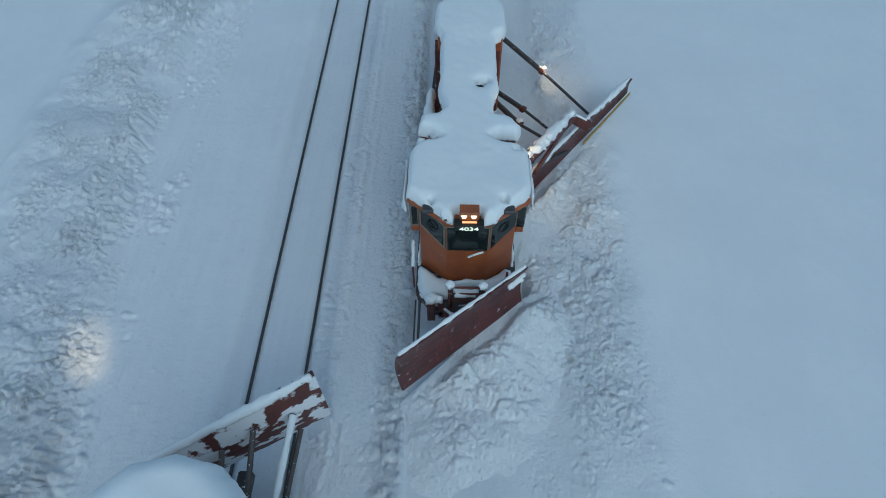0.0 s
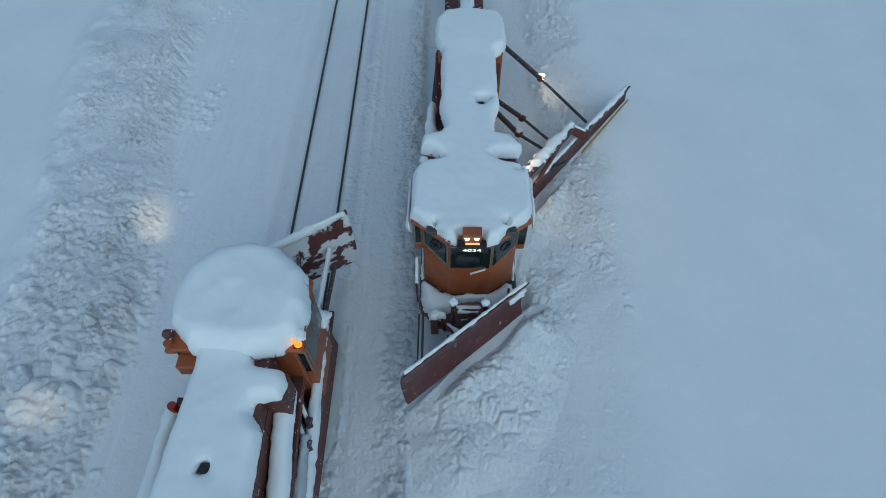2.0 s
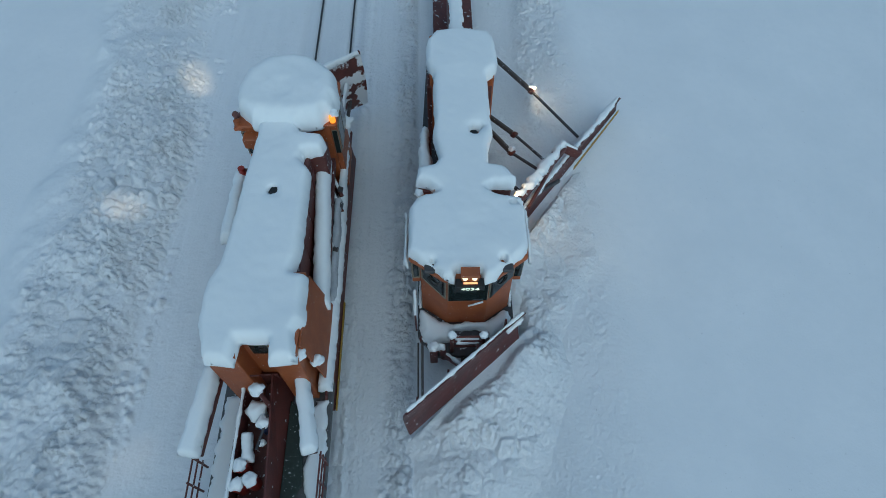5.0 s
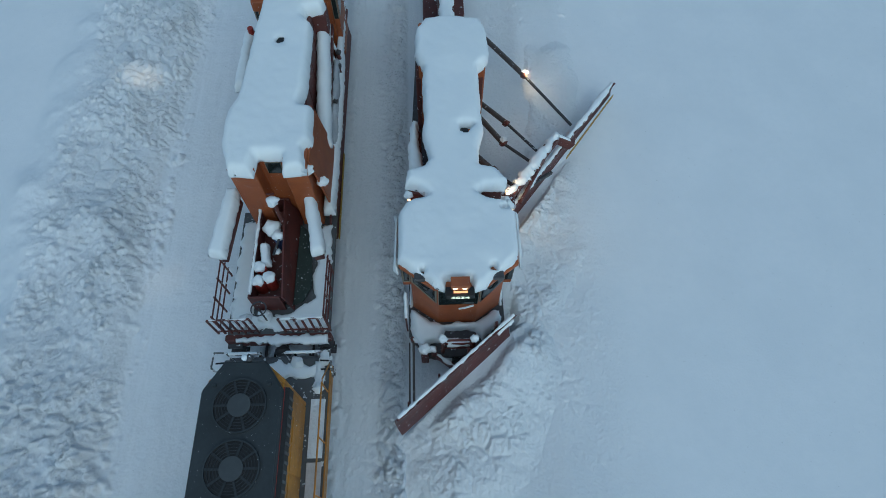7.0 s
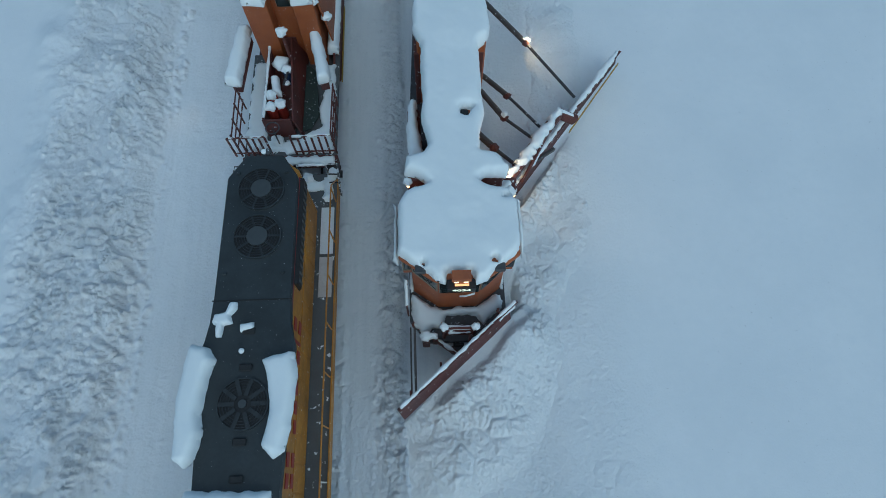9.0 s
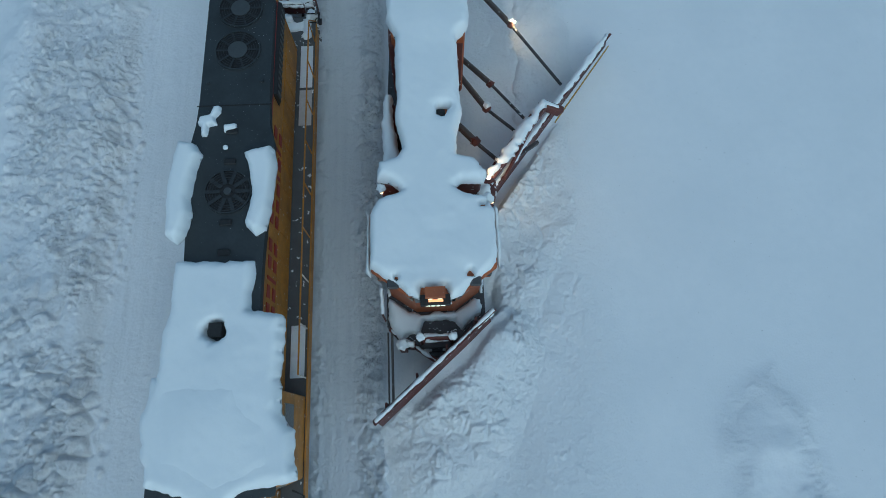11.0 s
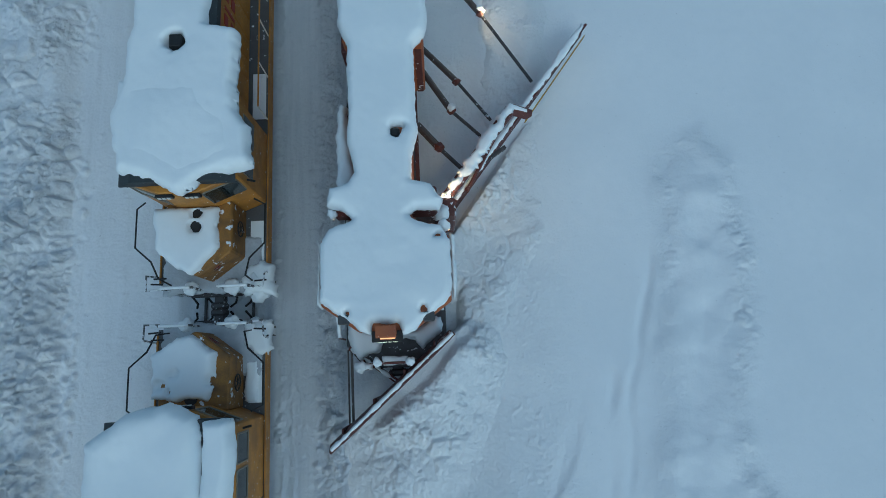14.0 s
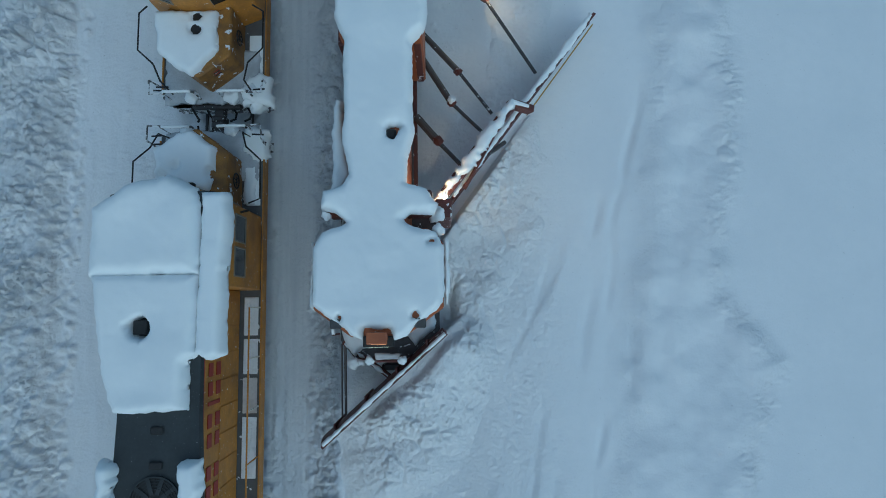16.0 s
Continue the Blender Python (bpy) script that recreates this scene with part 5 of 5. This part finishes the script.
    for l, r in ((14.42, 0.6), (15.82, 0.6), (10.15, 0.58)):
        y = Y(l)
        well = part("fan", disc((c, y, 4.365), r, 0.03, 32), BLACK, roof, "round roof fan under wire guard")
        part("fan_ring", ring((c, y, 4.36), r, 0.035, 0.06, 32), ROOF, well)
        part("hub", disc((c, y, 4.4), 0.27 if l > 12 else 0.1, 0.05, 20), HUB, well)
        for k in range(10):
            t = 2 * math.pi * k / 10
            part("spoke", beam((c + 0.2 * math.cos(t), y + 0.2 * math.sin(t), 4.405), (c + r * math.cos(t), y + r * math.sin(t), 4.405), 0.055 if l > 12 else 0.1, 0.012, 0), FAN, well)
        for rr in (0.32, 0.39, 0.46, 0.53):
            part("guard_hoop", ring((c, y, 4.4), rr, 0.012, 0.014, 28), FAN, well)
    for l in (11.0, 9.3, 11.9, 8.5):
        lug = part("exhaust_port", b(-0.16, 0.16, l - 0.09, l + 0.09, 4.36, 4.42, 0.03), BLACK, roof)
    for x, l in ((-0.65, 16.3), (0.65, 16.3), (-0.75, 13.4), (0.72, 13.4)):
        part("lifting_lug", b(x - 0.05, x + 0.05, l - 0.03, l + 0.03, 4.36, 4.42, 0.01), ROOF, roof)
    part("horn", ball((c + 0.1, Y(16.95), 4.38), 0.1, 2), STEEL, roof)
    part("vent_stack", b(vent[0] - 0.16, vent[0] + 0.16, vent[1] - 0.17, vent[1] + 0.17, 4.3, 4.6, 0.02), BLACK, roof, "square black vent in a snow pit")
    # railings, steps, couplers
    for s in (-1, 1):
        for k in range(9):
            l = 5.6 + 1.4 * k
            part("rail_post", tube([(c + s * 1.5, Y(l), 1.45), (c + s * 1.5, Y(l), 2.45)], 0.022, 6), YELLOW if k > 2 else WHITE, p)
        part("hand_rail", tube([(c + s * 1.5, Y(5.6), 2.45), (c + s * 1.5, Y(16.9), 2.45), (c + s * 1.5, Y(17.6), 1.5)], 0.024, 6), YELLOW, p)
        part("grab_rail", tube([(c + s * 1.5, Y(2.75), 2.7), (c + s * 1.78, Y(2.6), 2.6), (c + s * 1.78, Y(1.5), 2.6), (c + s * 1.35, Y(1.1), 2.55), (c + s * 1.2, Y(0.65), 2.4), (c + s * 1.2, Y(0.55), 1.5)], 0.026, 6), BLACK, p, "black bent grab rail")
        for l, q in ((0.55, 1), (17.6, -1)):
            for z in (0.45, 0.8, 1.15):
                part("step", b(s * 1.3 - 0.22, s * 1.3 + 0.22, l - 0.14, l + 0.16, z, z + 0.04, 0.008), FROST, p)
            part("end_rail", tube([(c + s * 0.35, Y(l - 0.15 * q), 1.45), (c + s * 0.35, Y(l - 0.15 * q), 2.2), (c + s * 1.25, Y(l - 0.15 * q), 2.2), (c + s * 1.25, Y(l - 0.15 * q), 1.45)], 0.034, 6), FROST, p, "ice-coated end railing")
            for k, xo in enumerate((0.4, 0.85)):
                part("air_hose", tube([(c + s * xo, Y(l - 0.2 * q), 1.1), (c + s * (xo + 0.03), Y(l - 0.32 * q), 0.75 - 0.06 * k), (c + s * (xo - 0.05), Y(l - 0.46 * q), 0.62), (c + s * (xo - 0.12), Y(l - 0.6 * q), 0.85)], 0.035, 6), BLACK, p)
            ladder = part("corner_rail", tube([(c + s * 1.2, Y(l - 0.18 * q), 2.2), (c + s * 1.62, Y(l - 0.2 * q), 2.2), (c + s * 1.66, Y(l + 0.22 * q), 2.15), (c + s * 1.58, Y(l + 0.3 * q), 1.2)], 0.03, 6), FROST, p, "frosted corner hand rail")
            part("rung", tube([(c + s * 1.3, Y(l + 0.0 * q), 1.9), (c + s * 1.64, Y(l + 0.02 * q), 1.9)], 0.025, 6), BLACK, ladder)
            part("rung", tube([(c + s * 1.3, Y(l + 0.2 * q), 1.7), (c + s * 1.66, Y(l + 0.2 * q), 1.7)], 0.025, 6), BLACK, ladder)
            part("snow_bead", tube([(c + s * (0.4 + 0.1 * j), Y(l - 0.15 * q), 2.24 + 0.012 * (j % 3)) for j in range(9)], 0.045, 8), SNOW, p, "rime on the end railing", smooth=True)
    for l in (0.2, 17.95):
        part("pilot", b(-1.4, 1.4, l - 0.05 + (0.2 if l < 1 else -0.2), l + 0.05 + (0.2 if l < 1 else -0.2), 0.4, 1.4, 0.03), FROST, p)
        part("coupler", b(-0.15, 0.15, l - 0.2, l + 0.2, 0.75, 1.05, 0.04), STEEL, p)
        part("knuckle", b(-0.24, 0.2, l - 0.34 if l < 1 else l + 0.12, l - 0.12 if l < 1 else l + 0.34, 0.7, 1.1, 0.06), STEEL, p)
        part("cable_tray", b(-0.75, 0.75, l + 0.02 if l < 1 else l - 0.16, l + 0.16 if l < 1 else l - 0.02, 1.1, 1.3, 0.03), STEEL, p)
    # trays of frozen slush and clean plates on the visible walkway
    for la, lb, m in panels:
        part("walkway_snow", b(1.05, 1.46, la, lb, 1.5, 1.53, 0.012), m, p, "crust of snow on walkway")
    return p


LOCO = build_loco(-29.15, 1, "yellow locomotive with charcoal roof, cab under snow", ((5.6, 7.1, SNOW_OLD), (13.6, 14.9, SNOW_GREY), (15.0, 16.6, SNOW_OLD), (1.2, 2.4, SNOW)), (0.0, 6.53))
SECOND = build_loco(-29.4, -1, "yellow locomotive with snow-laden cab and hood", ((5.3, 6.4, SNOW_OLD), (6.5, 7.5, SNOW_OLD), (7.6, 8.6, SNOW_GREY), (8.7, 10.4, SNOW_OLD), (1.5, 2.6, SNOW)), (-0.4, 6.06))


def loco_snow():
    lab = "deep fresh snow lying on locomotive"
    for poly, base, thick, ob, kw in (
        ([(-6.02, -20.85), (-4.06, -20.87), (-4.05, -22.1), (-3.3, -22.3), (-3.3, -24.6), (-2.98, -25.0), (-2.88, -26.1), (-3.9, -26.22), (-4.71, -26.75), (-5.25, -26.45), (-6.3, -26.1), (-6.5, -24.6), (-6.2, -23.6), (-6.2, -22.7), (-6.05, -22.2)],
         4.32, 0.4, LOCO, dict(r=0.32, rag=0.07, pits=((-4.89, -22.66, 0.25, 0.4),))),
        ([(-6.3, -23.7), (-4.0, -23.7), (-3.95, -24.2), (-3.3, -24.8), (-3.1, -25.9), (-4.7, -26.4), (-6.1, -25.8), (-6.3, -24.6)], 4.56, 0.2, LOCO, dict(r=1.1, rag=0.05, drop=0.02)),
        ([(-6.1, -26.6), (-4.32, -26.6), (-4.3, -27.78), (-4.85, -28.4), (-5.05, -28.5), (-5.45, -28.35), (-6.05, -27.8)], 2.72, 0.24, LOCO, dict(r=0.22, rag=0.05, pits=((-4.94, -27.15, 0.15, 0.24), (-4.94, -26.79, 0.12, 0.22)))),
        ([(-6.22, -17.55), (-5.78, -17.65), (-5.6, -17.95), (-5.72, -18.4), (-5.8, -19.2), (-5.74, -19.6), (-5.85, -20.2), (-6.1, -20.4), (-6.34, -20.2), (-6.42, -19.0), (-6.36, -18.1)], 4.36, 0.42, LOCO, dict(r=0.26, rag=0.03)),
        ([(-4.5, -18.0), (-4.3, -17.9), (-3.75, -17.78), (-3.64, -18.4), (-3.74, -19.6), (-3.85, -20.1), (-4.1, -20.25), (-4.36, -20.0), (-4.24, -19.2), (-4.36, -18.4)], 4.36, 0.42, LOCO, dict(r=0.25, rag=0.03)),
        ([(-5.78, -16.8), (-5.5, -16.75), (-5.42, -16.5), (-5.22, -16.5), (-5.2, -16.7), (-5.36, -16.85), (-5.3, -17.05), (-5.5, -17.1), (-5.55, -17.4), (-5.7, -17.4), (-5.7, -17.1), (-5.8, -17.05)], 4.36, 0.2, LOCO, dict(r=0.11, rag=0.03, res=0.03)),
        ([(-5.12, -17.08), (-4.78, -17.02), (-4.76, -17.2), (-5.1, -17.3)], 4.36, 0.16, LOCO, dict(r=0.1, rag=0.02, res=0.03)),
        (rect(-6.4, -3.45, -28.9, -27.2), 1.5, 0.12, LOCO, dict(r=0.2, rag=0.07, material=CRUST)),
        ([(-4.0, -28.95), (-3.1, -28.95), (-3.12, -28.1), (-3.5, -27.9), (-3.95, -28.2)], 1.5, 0.26, LOCO, dict(r=0.25, rag=0.12)),
        (rect(-3.85, -3.45, -12.2, -11.4), 1.5, 0.14, LOCO, dict(r=0.15, rag=0.08)),
        (rect(-6.3, -3.6, -12.0, -11.45), 1.5, 0.1, LOCO, dict(r=0.15, rag=0.15)),
        ([(-6.6, -34.3), (-6.55, -32.55), (-5.7, -31.95), (-4.73, -31.72), (-4.05, -32.05), (-3.9, -32.5), (-3.88, -34.25)], 4.42, 0.46, SECOND, dict(r=0.5, rag=0.04)),
        ([(-6.55, -34.12), (-3.92, -34.16), (-3.92, -36.1), (-4.14, -36.3), (-4.13, -37.45), (-5.9, -37.52), (-6.22, -36.5)], 4.36, 0.42, SECOND, dict(r=0.3, rag=0.04, pits=((-5.29, -35.46, 0.25, 0.42),))),
        ([(-3.96, -32.15), (-3.28, -32.15), (-3.18, -33.0), (-3.32, -34.5), (-3.3, -36.15), (-3.7, -36.3), (-4.02, -36.1), (-3.95, -33.5)], 4.28, 0.45, SECOND, dict(r=0.25, rag=0.04)),
        ([(-6.05, -30.65), (-5.5, -30.22), (-4.95, -30.05), (-4.3, -30.55), (-4.25, -31.4), (-4.5, -31.85), (-6.0, -31.8)], 2.72, 0.24, SECOND, dict(r=0.22, rag=0.08, pits=((-5.75, -31.4, 0.12, 0.16), (-5.35, -31.1, 0.09, 0.12), (-5.5, -31.6, 0.1, 0.18), (-4.4, -31.3, 0.1, 0.2)))),
        ([(-6.22, -38.5), (-5.75, -38.55), (-5.7, -39.0), (-5.85, -39.6), (-5.8, -40.4), (-6.0, -41.1), (-6.3, -40.9)], 4.36, 0.4, SECOND, dict(r=0.24, rag=0.08)),
        ([(-4.35, -38.6), (-3.75, -38.5), (-3.75, -39.5), (-3.85, -41.0), (-4.3, -41.0)], 4.36, 0.4, SECOND, dict(r=0.24, rag=0.08)),
        (rect(-6.4, -3.45, -31.3, -29.7), 1.5, 0.12, SECOND, dict(r=0.2, rag=0.07, material=CRUST)),
        ([(-4.0, -29.65), (-3.1, -29.65), (-3.12, -30.5), (-3.5, -30.7), (-3.95, -30.4)], 1.5, 0.26, SECOND, dict(r=0.25, rag=0.12)),
        (rect(-3.95, -3.5, -32.0, -30.8), 1.52, 0.12, SECOND, dict(r=0.12, rag=0.06)),
    ):
        snow("snow_cap", poly, base, thick, lab, kw.pop("material", None), ob, **kw)
    for x, y, z, r, ob in ((-3.7, -28.6, 1.6, 0.28, LOCO), (-3.6, -28.9, 1.4, 0.26, LOCO), (-4.3, -28.7, 1.6, 0.22, LOCO), (-5.5, -28.7, 1.6, 0.2, LOCO), (-3.65, -29.9, 1.55, 0.28, SECOND), (-3.55, -30.25, 1.5, 0.25, SECOND),
                           (-4.3, -29.75, 1.6, 0.2, SECOND), (-5.6, -29.75, 1.6, 0.2, SECOND), (-5.02, -17.75, 4.42, 0.07, LOCO), (-3.6, -12.3, 1.75, 0.15, LOCO), (-3.5, -11.4, 1.6, 0.2, LOCO), (-4.3, -11.5, 1.6, 0.18, LOCO), (-4.9, -12.2, 4.42, 0.08, LOCO)):
        clump((x, y, z), r, ob)


loco_snow()


# ---- side lamps of the standing plough, shining on the bank ----
def bank_lamp(at, target, watts, size):
    dat = bpy.data.lights.new("side_lamp", "SPOT")
    dat.energy, dat.spot_size, dat.spot_blend, dat.color, dat.shadow_soft_size = watts, radians(size), 1.0, (1.0, 0.64, 0.38), 0.08
    ob = new("side_lamp", dat)
    ob.matrix_world = look(at, target)


bank_lamp((-6.75, 1.6, 4.3), (-10.49, 7.4, 0.3), 1300, 12)
bank_lamp((-6.75, -4.9, 4.2), (-9.35, -8.1, 0.12), 120, 15)
bank_lamp((-6.75, 0.3, 4.2), (-11.9, 0.5, 0.5), 430, 15)


# ---- motion of the plough and the snow on it ----
def motions():
    for ob in PLOUGH:
        x, y, z = ob.location
        walk(ob, [(t, pose(x, y + v, z)) for t, v in PLOW])


motions()
